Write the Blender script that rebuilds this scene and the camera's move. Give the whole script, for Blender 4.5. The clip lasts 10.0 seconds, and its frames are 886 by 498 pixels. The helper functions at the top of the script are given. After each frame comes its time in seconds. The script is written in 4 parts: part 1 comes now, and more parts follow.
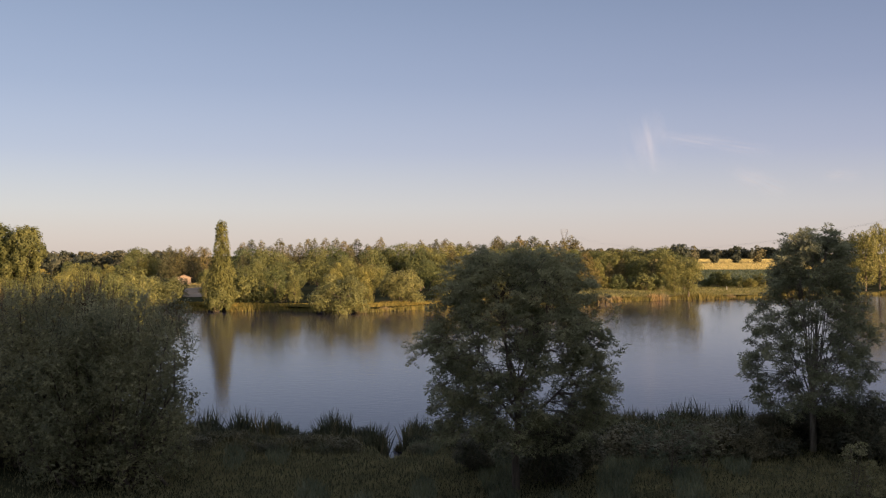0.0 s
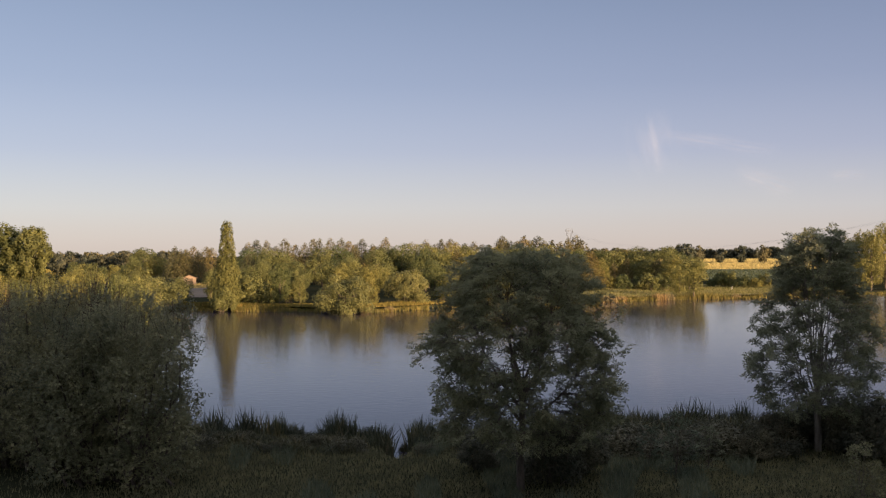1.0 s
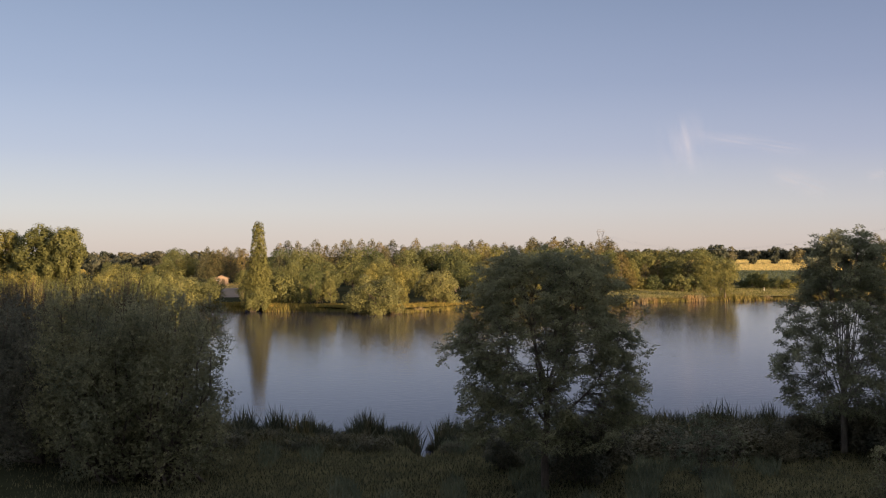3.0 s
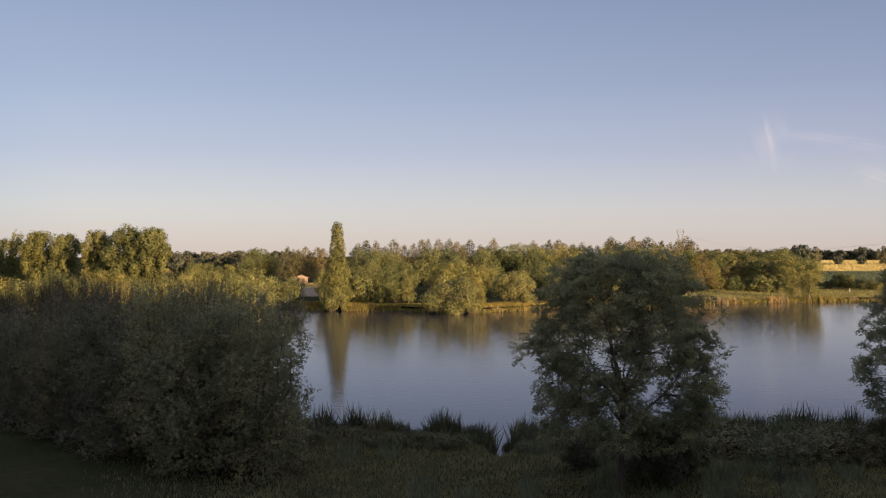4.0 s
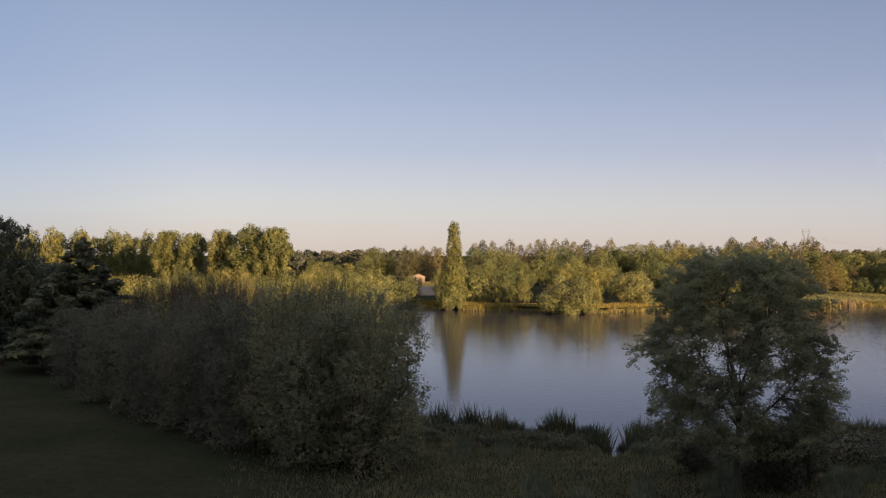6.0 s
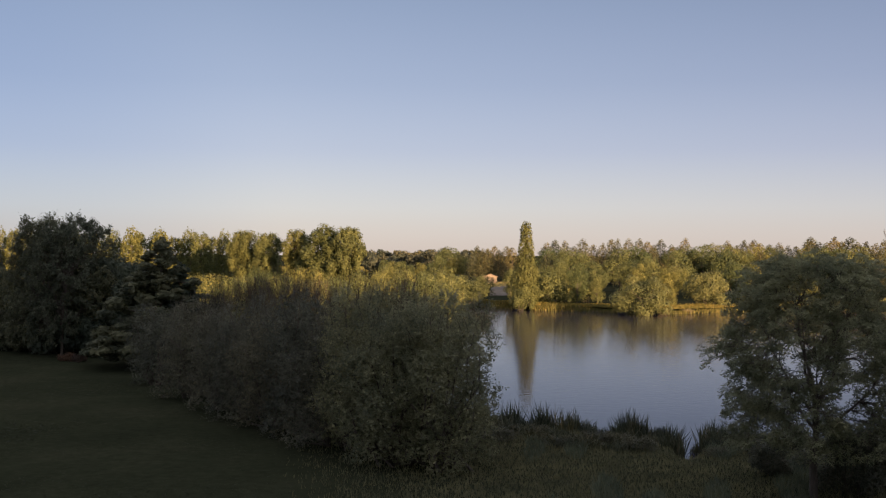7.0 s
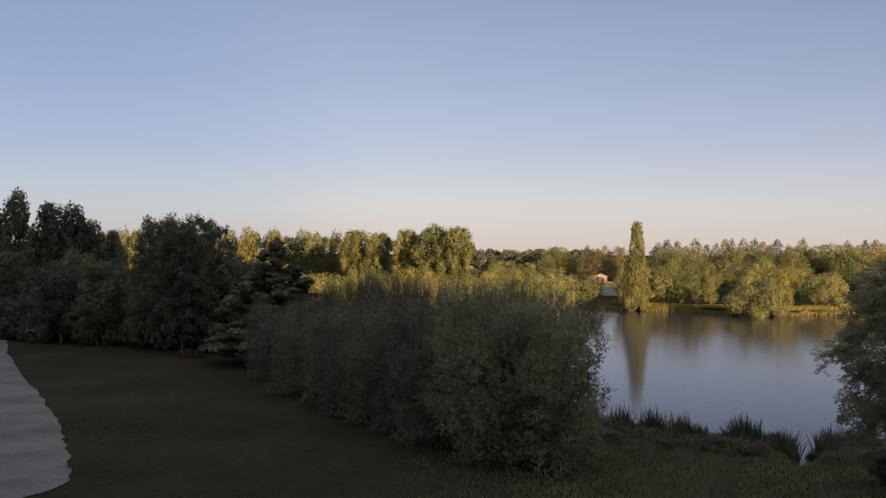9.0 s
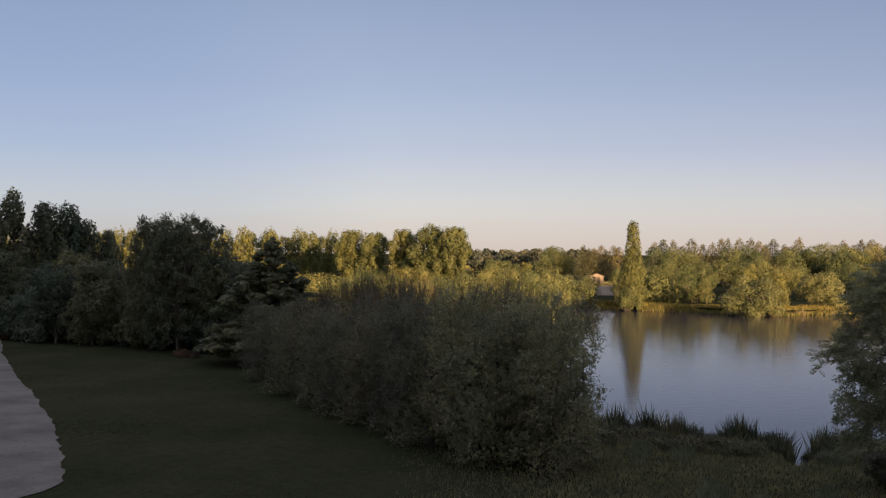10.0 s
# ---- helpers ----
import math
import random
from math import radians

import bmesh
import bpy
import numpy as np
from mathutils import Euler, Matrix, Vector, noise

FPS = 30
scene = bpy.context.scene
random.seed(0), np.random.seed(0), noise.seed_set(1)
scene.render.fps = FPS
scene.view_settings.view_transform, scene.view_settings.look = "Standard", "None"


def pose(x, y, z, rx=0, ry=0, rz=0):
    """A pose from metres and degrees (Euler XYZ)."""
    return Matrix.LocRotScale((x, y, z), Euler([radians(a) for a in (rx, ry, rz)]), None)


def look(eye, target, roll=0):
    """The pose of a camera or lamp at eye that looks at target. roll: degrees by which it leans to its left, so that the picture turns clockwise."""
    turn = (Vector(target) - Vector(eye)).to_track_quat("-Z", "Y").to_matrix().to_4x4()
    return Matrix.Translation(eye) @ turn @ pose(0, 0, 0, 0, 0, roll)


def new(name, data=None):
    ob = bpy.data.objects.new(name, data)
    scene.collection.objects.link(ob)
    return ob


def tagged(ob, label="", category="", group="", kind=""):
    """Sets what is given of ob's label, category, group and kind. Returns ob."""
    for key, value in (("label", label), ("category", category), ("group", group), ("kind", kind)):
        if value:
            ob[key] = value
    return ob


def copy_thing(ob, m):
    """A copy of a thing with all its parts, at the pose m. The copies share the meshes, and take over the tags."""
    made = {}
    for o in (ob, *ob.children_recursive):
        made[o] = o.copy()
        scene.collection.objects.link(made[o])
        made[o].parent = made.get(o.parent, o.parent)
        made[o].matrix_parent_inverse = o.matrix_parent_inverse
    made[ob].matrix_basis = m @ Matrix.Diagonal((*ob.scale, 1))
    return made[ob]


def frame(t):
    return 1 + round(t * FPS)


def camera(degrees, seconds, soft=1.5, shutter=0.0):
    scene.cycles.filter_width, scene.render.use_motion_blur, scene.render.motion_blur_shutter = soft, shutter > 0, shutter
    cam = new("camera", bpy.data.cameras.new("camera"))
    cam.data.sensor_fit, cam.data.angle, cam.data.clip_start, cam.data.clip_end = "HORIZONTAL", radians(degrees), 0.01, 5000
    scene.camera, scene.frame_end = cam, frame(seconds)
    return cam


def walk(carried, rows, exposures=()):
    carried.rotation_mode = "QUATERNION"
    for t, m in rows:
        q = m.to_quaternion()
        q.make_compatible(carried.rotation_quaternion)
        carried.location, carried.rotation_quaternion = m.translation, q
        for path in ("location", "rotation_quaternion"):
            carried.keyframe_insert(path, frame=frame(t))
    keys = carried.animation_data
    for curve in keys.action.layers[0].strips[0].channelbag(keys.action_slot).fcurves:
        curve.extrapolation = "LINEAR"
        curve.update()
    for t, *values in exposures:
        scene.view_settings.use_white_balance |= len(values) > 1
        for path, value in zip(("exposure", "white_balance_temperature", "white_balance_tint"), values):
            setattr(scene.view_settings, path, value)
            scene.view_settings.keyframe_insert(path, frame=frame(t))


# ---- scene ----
EXPO, SKY, SUN = 1.6, 0.12, 5.0
KELVIN, TINT = 6500, 10
LENS = 44.85
H = 10.0                      # camera height above the lake
cam = camera(LENS, 10.0, soft=1.2)

# seconds, drift x, y, z in metres, heading to the left, tilt up, roll in degrees
ROWS = (
    (0.0, 0.000, 0.000, 0.000, 0.000, 0.332, -0.225),
    (0.5, -0.005, -0.030, 0.015, 0.122, 0.331, -0.270),
    (1.0, 0.015, -0.085, 0.030, 0.265, 0.330, -0.295),
    (1.5, 0.066, -0.180, 0.039, 0.530, 0.341, -0.300),
    (2.0, 0.130, -0.310, 0.041, 0.775, 0.362, -0.285),
    (2.2, 0.155, -0.370, 0.041, 0.860, 0.367, -0.270),
    (3.3, 0.265, -0.690, 0.042, 3.010, 0.380, -0.195),
    (3.5, 0.282, -0.760, 0.046, 3.985, 0.380, -0.180),
    (4.0, 0.317, -0.980, 0.070, 6.058, 0.376, -0.137),
    (4.5, 0.360, -1.220, 0.099, 7.752, 0.378, -0.085),
    (5.0, 0.400, -1.440, 0.125, 9.162, 0.360, -0.015),
    (5.5, 0.450, -1.610, 0.142, 10.559, 0.348, 0.045),
    (7.0, 0.550, -1.920, 0.165, 16.118, 0.329, 0.200),
    (7.5, 0.587, -2.070, 0.192, 17.878, 0.317, 0.215),
    (8.0, 0.630, -2.190, 0.222, 19.591, 0.302, 0.230),
    (8.5, 0.669, -2.250, 0.242, 21.171, 0.280, 0.280),
    (9.0, 0.700, -2.240, 0.256, 21.956, 0.251, 0.330),
    (9.5, 0.718, -2.170, 0.258, 21.973, 0.246, 0.330),
    (10.0, 0.715, -2.100, 0.260, 21.771, 0.244, 0.322),
)


def aim(x, y, z, yaw, pitch, roll):
    eye = Vector((x, y, H + z))
    a, p = radians(yaw), radians(pitch)
    return look(eye, eye + Vector((-math.sin(a) * math.cos(p), math.cos(a) * math.cos(p), math.sin(p))), roll)


walk(cam, [(row[0], aim(*row[1:])) for row in ROWS], exposures=((0.0, EXPO, KELVIN, TINT), (10.0, EXPO, KELVIN, TINT)))

# ---------------------------------------------------------------- light
SUN_ELEV, SUN_AZ = 6.0, 135.0      # degrees; azimuth clockwise from +y

world = bpy.data.worlds.new("evening_sky")
scene.world = world
world.use_nodes = True
wn = world.node_tree
wn.nodes.clear()
sky = wn.nodes.new("ShaderNodeTexSky")
sky.sky_type = "NISHITA"
sky.sun_disc = False
sky.sun_elevation = radians(SUN_ELEV)
sky.sun_rotation = radians(SUN_AZ)
sky.altitude = 60
sky.air_density, sky.dust_density, sky.ozone_density = 1.0, 0.8, 2.6
bg = wn.nodes.new("ShaderNodeBackground")
bg.inputs["Strength"].default_value = SKY
wout = wn.nodes.new("ShaderNodeOutputWorld")
mute = wn.nodes.new("ShaderNodeHueSaturation")
mute.inputs["Saturation"].default_value = 0.65
wn.links.new(sky.outputs[0], mute.inputs["Color"])
# evening haze all round the horizon, thinning upwards into pale blue; overhead, unseen brightness added to fill the
# shade
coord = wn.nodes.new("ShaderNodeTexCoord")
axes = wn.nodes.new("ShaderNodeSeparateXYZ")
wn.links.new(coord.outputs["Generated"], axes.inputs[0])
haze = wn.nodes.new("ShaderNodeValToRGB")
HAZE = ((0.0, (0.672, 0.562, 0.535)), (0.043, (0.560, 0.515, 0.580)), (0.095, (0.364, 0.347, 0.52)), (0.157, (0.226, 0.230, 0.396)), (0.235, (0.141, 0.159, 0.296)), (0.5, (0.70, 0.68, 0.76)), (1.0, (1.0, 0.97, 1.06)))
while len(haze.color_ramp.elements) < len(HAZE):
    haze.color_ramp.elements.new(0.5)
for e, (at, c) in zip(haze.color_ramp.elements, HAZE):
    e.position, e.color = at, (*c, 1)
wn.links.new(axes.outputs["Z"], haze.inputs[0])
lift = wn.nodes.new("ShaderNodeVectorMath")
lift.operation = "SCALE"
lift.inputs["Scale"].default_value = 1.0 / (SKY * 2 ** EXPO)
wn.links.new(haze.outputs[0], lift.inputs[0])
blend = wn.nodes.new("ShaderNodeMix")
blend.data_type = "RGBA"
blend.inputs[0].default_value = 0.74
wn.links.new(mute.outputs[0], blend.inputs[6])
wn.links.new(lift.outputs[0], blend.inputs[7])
# the dusky blue of the earth's shadow, opposite the sun
dusk = wn.nodes.new("ShaderNodeVectorMath")
dusk.operation = "DOT_PRODUCT"
dusk.inputs[1].default_value = (-math.sin(radians(SUN_AZ)), -math.cos(radians(SUN_AZ)), 0.0)
wn.links.new(coord.outputs["Generated"], dusk.inputs[0])
veil = wn.nodes.new("ShaderNodeMapRange")
veil.interpolation_type = "SMOOTHSTEP"
for socket, value in zip(veil.inputs[1:5], (0.93, 1.0, 0.0, 1.0)):
    socket.default_value = value
wn.links.new(dusk.outputs["Value"], veil.inputs[0])
dim = wn.nodes.new("ShaderNodeMix")
dim.data_type, dim.blend_type = "RGBA", "MULTIPLY"
dim.inputs[7].default_value = (0.80, 0.85, 0.93, 1)
wn.links.new(veil.outputs[0], dim.inputs[0])
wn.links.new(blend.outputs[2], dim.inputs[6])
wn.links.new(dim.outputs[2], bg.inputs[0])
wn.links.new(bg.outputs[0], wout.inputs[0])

sun_data = bpy.data.lights.new("sun", "SUN")
sun_data.energy, sun_data.angle, sun_data.color = SUN, radians(0.6), (1.0, 0.66, 0.39)
sun = new("sun", sun_data)
sa, se = radians(SUN_AZ), radians(SUN_ELEV)
to_sun = Vector((math.sin(sa) * math.cos(se), math.cos(sa) * math.cos(se), math.sin(se)))
sun.matrix_world = look(to_sun * 100, (0, 0, 0))

# ---------------------------------------------------------------- materials


def material(name):
    m = bpy.data.materials.new(name)
    m.use_nodes = True
    m.node_tree.nodes.clear()
    return m, m.node_tree.nodes, m.node_tree.links


def ramp(nodes, links, value, stops):
    r = nodes.new("ShaderNodeValToRGB")
    while len(r.color_ramp.elements) < len(stops):
        r.color_ramp.elements.new(0.5)
    for e, (p, c) in zip(r.color_ramp.elements, stops):
        e.position, e.color = p, (*c, 1)
    links.new(value, r.inputs[0])
    return r.outputs[0]


def noise_tex(nodes, links, scale, detail=4.0, stretch=(1, 1, 1), rough=0.55):
    co = nodes.new("ShaderNodeNewGeometry")
    mp = nodes.new("ShaderNodeMapping")
    mp.inputs["Scale"].default_value = stretch
    n = nodes.new("ShaderNodeTexNoise")
    n.inputs["Scale"].default_value = scale
    n.inputs["Detail"].default_value = detail
    n.inputs["Roughness"].default_value = rough
    links.new(co.outputs["Position"], mp.inputs[0])
    links.new(mp.outputs[0], n.inputs["Vector"])
    return n.outputs["Fac"]


def mixed(nodes, links, fac, a, b, mode="MIX"):
    m = nodes.new("ShaderNodeMix")
    m.data_type, m.blend_type = "RGBA", mode
    for sock, v in ((m.inputs[0], fac), (m.inputs[6], a), (m.inputs[7], b)):
        if isinstance(v, (int, float)):
            sock.default_value = v
        elif isinstance(v, tuple):
            sock.default_value = (*v, 1)
        else:
            links.new(v, sock)
    return m.outputs[2]


def leaf_mat(name, dark, light, accent, through_light=0.3, rough=0.55, vary=1.0):
    """Foliage: leaves differ one by one, clump by clump and tree by tree."""
    m, n, l = material(name)
    geo = n.new("ShaderNodeNewGeometry")
    info = n.new("ShaderNodeObjectInfo")
    isl = ramp(n, l, geo.outputs["Random Per Island"], ((0.0, dark), (0.75, light), (1.0, accent)))
    patch = ramp(n, l, noise_tex(n, l, 0.75, 3), ((0.32, (0.62, 0.66, 0.68)), (0.68, (1.26, 1.21, 1.12))))
    tree = ramp(n, l, info.outputs["Random"], tuple((at, tuple(1 + (c - 1) * vary for c in col)) for at, col in ((0.0, (0.56, 0.66, 0.72)), (0.45, (0.95, 0.97, 1.0)), (1.0, (1.28, 1.13, 0.88)))))
    col = mixed(n, l, 1.0, isl, patch, "MULTIPLY")
    col = mixed(n, l, 1.0, col, tree, "MULTIPLY")
    p = n.new("ShaderNodeBsdfPrincipled")
    p.inputs["Roughness"].default_value = rough
    p.inputs["Specular IOR Level"].default_value = 0.12
    t = n.new("ShaderNodeBsdfTranslucent")
    mix = n.new("ShaderNodeMixShader")
    mix.inputs[0].default_value = through_light
    out = n.new("ShaderNodeOutputMaterial")
    l.new(col, p.inputs["Base Color"])
    l.new(col, t.inputs[0])
    l.new(p.outputs[0], mix.inputs[1])
    l.new(t.outputs[0], mix.inputs[2])
    l.new(mix.outputs[0], out.inputs[0])
    return m


def solid_mat(name, stops, scale, rough=0.8, metal=0.0, stretch=(1, 1, 1), bump=0.0, fine=None, spec=0.3):
    """A rough surface whose colour runs through stops by noise, with finer grain over it."""
    m, n, l = material(name)
    col = ramp(n, l, noise_tex(n, l, scale, 5, stretch), stops)
    grain = noise_tex(n, l, fine or scale * 9, 4, stretch, 0.7)
    col = mixed(n, l, 1.0, col, ramp(n, l, grain, ((0.25, (0.72, 0.72, 0.72)), (0.75, (1.25, 1.25, 1.25)))), "MULTIPLY")
    p = n.new("ShaderNodeBsdfPrincipled")
    p.inputs["Roughness"].default_value, p.inputs["Metallic"].default_value = rough, metal
    p.inputs["Specular IOR Level"].default_value = spec
    l.new(col, p.inputs["Base Color"])
    if bump:
        b = n.new("ShaderNodeBump")
        b.inputs["Strength"].default_value, b.inputs["Distance"].default_value = 0.8, bump
        l.new(grain, b.inputs["Height"])
        l.new(b.outputs[0], p.inputs["Normal"])
    out = n.new("ShaderNodeOutputMaterial")
    l.new(p.outputs[0], out.inputs[0])
    return m


M = {}
M["ash_leaf"] = leaf_mat("ash_leaf", (0.167, 0.178, 0.111), (0.216, 0.227, 0.140), (0.259, 0.265, 0.165), 0.5, vary=0.2)
M["willow_leaf"] = leaf_mat("willow_leaf", (0.105, 0.103, 0.077), (0.147, 0.144, 0.107), (0.189, 0.182, 0.134), 0.45, vary=0.5)
M["hedge_leaf"] = leaf_mat("hedge_leaf", (0.154, 0.156, 0.100), (0.221, 0.226, 0.140), (0.307, 0.303, 0.180), 0.5, vary=0.4)
M["twig_leaf"] = leaf_mat("twig_leaf", (0.066, 0.052, 0.037), (0.10, 0.078, 0.05), (0.13, 0.102, 0.06), 0.3)
# low tones: shade on the lawn-edge trees is partly put into the leaf colour
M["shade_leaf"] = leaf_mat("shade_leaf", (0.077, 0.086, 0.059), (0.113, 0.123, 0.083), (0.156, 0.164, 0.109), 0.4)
M["far_green"] = leaf_mat("far_green", (0.114, 0.123, 0.048), (0.140, 0.147, 0.054), (0.172, 0.170, 0.062), 0.3)
M["far_yellow"] = leaf_mat("far_yellow", (0.132, 0.138, 0.050), (0.158, 0.161, 0.057), (0.191, 0.184, 0.068), 0.3)
M["far_pine"] = leaf_mat("far_pine", (0.077, 0.075, 0.038), (0.105, 0.097, 0.044), (0.145, 0.123, 0.055), 0.15)
M["poplar_leaf"] = leaf_mat("poplar_leaf", (0.109, 0.118, 0.044), (0.131, 0.139, 0.050), (0.160, 0.159, 0.059), 0.35, vary=0.5)
M["bare_twig"] = leaf_mat("bare_twig", (0.060, 0.047, 0.038), (0.092, 0.072, 0.054), (0.112, 0.089, 0.063), 0.05)
M["reed_leaf"] = leaf_mat("reed_leaf", (0.045, 0.053, 0.033), (0.074, 0.078, 0.048), (0.131, 0.112, 0.074), 0.3)
M["far_reed"] = leaf_mat("far_reed", (0.098, 0.099, 0.031), (0.144, 0.134, 0.044), (0.241, 0.196, 0.083), 0.2)
M["grass_blade"] = leaf_mat("grass_blade", (0.130, 0.132, 0.082), (0.150, 0.151, 0.094), (0.172, 0.166, 0.107), 0.5)
M["weed_leaf"] = leaf_mat("weed_leaf", (0.11, 0.12, 0.075), (0.155, 0.165, 0.105), (0.20, 0.205, 0.14), 0.4)
M["red_weed"] = leaf_mat("red_weed", (0.06, 0.04, 0.032), (0.09, 0.058, 0.045), (0.11, 0.08, 0.055), 0.3)
M["far_willow"] = leaf_mat("far_willow", (0.148, 0.150, 0.059), (0.174, 0.172, 0.065), (0.205, 0.195, 0.077), 0.3, vary=0.6)
M["bramble_leaf"] = leaf_mat("bramble_leaf", (0.068, 0.071, 0.049), (0.104, 0.102, 0.072), (0.136, 0.128, 0.090), 0.3, vary=0.3)
M["skyline_leaf"] = leaf_mat("skyline_leaf", (0.064, 0.069, 0.046), (0.090, 0.092, 0.059), (0.115, 0.113, 0.070), 0.25)
# blade tones lowered, so part of the lawn's shade sits in the colour
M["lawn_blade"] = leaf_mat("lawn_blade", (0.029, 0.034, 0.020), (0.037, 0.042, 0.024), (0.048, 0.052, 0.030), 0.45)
M["pale_reed"] = leaf_mat("pale_reed", (0.20, 0.15, 0.075), (0.27, 0.20, 0.10), (0.34, 0.26, 0.14), 0.2)
M["wheat_ear"] = leaf_mat("wheat_ear", (0.271, 0.251, 0.120), (0.332, 0.303, 0.144), (0.402, 0.364, 0.176), 0.2)
M["crop_leaf"] = leaf_mat("crop_leaf", (0.045, 0.060, 0.032), (0.065, 0.080, 0.042), (0.09, 0.10, 0.055), 0.2)
M["bark"] = solid_mat("bark", ((0.3, (0.055, 0.044, 0.034)), (0.7, (0.12, 0.098, 0.078))), 3.0, 0.9, stretch=(3, 3, 0.6), bump=0.03)
M["pale_bark"] = solid_mat("pale_bark", ((0.3, (0.10, 0.088, 0.07)), (0.7, (0.20, 0.18, 0.15))), 3.0, 0.9, stretch=(3, 3, 0.6), bump=0.02)
# ground tones kept low to carry part of the shade on the lawn
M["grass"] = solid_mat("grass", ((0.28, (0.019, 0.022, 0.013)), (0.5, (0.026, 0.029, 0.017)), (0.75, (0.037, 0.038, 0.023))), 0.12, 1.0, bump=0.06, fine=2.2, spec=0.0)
M["meadow"] = solid_mat("meadow", ((0.3, (0.12, 0.115, 0.028)), (0.7, (0.21, 0.175, 0.05))), 0.06, 0.95, bump=0.08, fine=1.2)
M["wheat"] = solid_mat("wheat", ((0.3, (0.34, 0.24, 0.075)), (0.7, (0.46, 0.33, 0.11))), 0.02, 0.9, fine=0.5, stretch=(1, 3, 1))
M["crop"] = solid_mat("crop", ((0.3, (0.055, 0.080, 0.040)), (0.7, (0.085, 0.11, 0.055))), 0.03, 0.9, fine=0.6, stretch=(1, 3, 1))
M["gravel"] = solid_mat("gravel", ((0.3, (0.085, 0.078, 0.075)), (0.55, (0.125, 0.116, 0.110)), (0.8, (0.155, 0.142, 0.135))), 0.35, 1.0, bump=0.004, fine=9, spec=0.05)
M["sand"] = solid_mat("sand", ((0.3, (0.36, 0.27, 0.17)), (0.7, (0.48, 0.37, 0.25))), 0.2, 0.95, fine=3)
# darker than the yard sand: shade over the track put into its colour
M["shaded_track"] = solid_mat("shaded_track", ((0.3, (0.11, 0.085, 0.06)), (0.7, (0.15, 0.12, 0.085))), 0.3, 0.9, fine=3)
M["steel"] = solid_mat("steel", ((0.3, (0.16, 0.165, 0.17)), (0.7, (0.24, 0.245, 0.25))), 2.0, 0.6, 0.5)
M["cable"] = solid_mat("cable", ((0.3, (0.30, 0.30, 0.31)), (0.7, (0.36, 0.36, 0.37))), 2.0, 0.5, 0.6)
M["plaster"] = solid_mat("plaster", ((0.3, (0.20, 0.15, 0.105)), (0.7, (0.255, 0.195, 0.135))), 0.8, 0.9, bump=0.01)
M["clay_tile"] = solid_mat("clay_tile", ((0.3, (0.20, 0.13, 0.085)), (0.7, (0.27, 0.18, 0.115))), 1.5, 0.85, bump=0.03)
M["white_paint"] = solid_mat("white_paint", ((0.3, (0.60, 0.59, 0.56)), (0.7, (0.74, 0.73, 0.70))), 3.0, 0.6)
M["dark_wood"] = solid_mat("dark_wood", ((0.3, (0.09, 0.065, 0.045)), (0.7, (0.15, 0.11, 0.075))), 2.0, 0.8, stretch=(4, 4, 0.5))


def cloud_mat(name, stretch):
    """Thin cirrus: white scatter seen through a stretched, fading veil."""
    m, n, l = material(name)
    co = n.new("ShaderNodeTexCoord")
    mp = n.new("ShaderNodeMapping")
    mp.inputs["Scale"].default_value = stretch
    tx = n.new("ShaderNodeTexNoise")
    tx.inputs["Scale"].default_value, tx.inputs["Detail"].default_value = 1.6, 5
    l.new(co.outputs["Generated"], mp.inputs[0])
    l.new(mp.outputs[0], tx.inputs["Vector"])
    sep = n.new("ShaderNodeSeparateXYZ")
    l.new(co.outputs["Generated"], sep.inputs[0])
    fade = None
    for ax in ("X", "Z"):
        r = ramp(n, l, sep.outputs[ax], ((0.0, (0, 0, 0)), (0.5, (1, 1, 1)), (1.0, (0, 0, 0))))
        fade = r if fade is None else mixed(n, l, 1.0, fade, r, "MULTIPLY")
    veil = mixed(n, l, 1.0, fade, ramp(n, l, tx.outputs["Fac"], ((0.35, (0, 0, 0)), (0.85, (0.13, 0.13, 0.13)))), "MULTIPLY")
    d = n.new("ShaderNodeBsdfDiffuse")
    d.inputs[0].default_value = (0.8, 0.8, 0.8, 1)
    t = n.new("ShaderNodeBsdfTransparent")
    mix = n.new("ShaderNodeMixShader")
    l.new(veil, mix.inputs[0])
    l.new(t.outputs[0], mix.inputs[1])
    l.new(d.outputs[0], mix.inputs[2])
    out = n.new("ShaderNodeOutputMaterial")
    l.new(mix.outputs[0], out.inputs[0])
    return m


M["cloud_tall"] = cloud_mat("feathered_cloud", (4.0, 1.0, 1.1))
M["cloud_long"] = cloud_mat("streaked_cloud", (1.6, 1.0, 4.5))


def water_mat():
    m, n, l = material("lake_water")
    p = n.new("ShaderNodeBsdfPrincipled")
    p.inputs["Base Color"].default_value = (0.024, 0.024, 0.042, 1)
    p.inputs["IOR"].default_value = 1.14
    breeze = ramp(n, l, noise_tex(n, l, 0.018, 3, (0.5, 1.6, 1)), ((0.35, (0.04, 0.04, 0.04)), (0.7, (0.10, 0.10, 0.10))))
    l.new(breeze, p.inputs["Roughness"])
    b = n.new("ShaderNodeBump")
    b.inputs["Strength"].default_value, b.inputs["Distance"].default_value = 0.27, 0.06
    l.new(noise_tex(n, l, 1.1, 3, (1.0, 1.5, 1), 0.5), b.inputs["Height"])
    l.new(b.outputs[0], p.inputs["Normal"])
    out = n.new("ShaderNodeOutputMaterial")
    l.new(p.outputs[0], out.inputs[0])
    return m


M["water"] = water_mat()

# ---------------------------------------------------------------- mesh tools


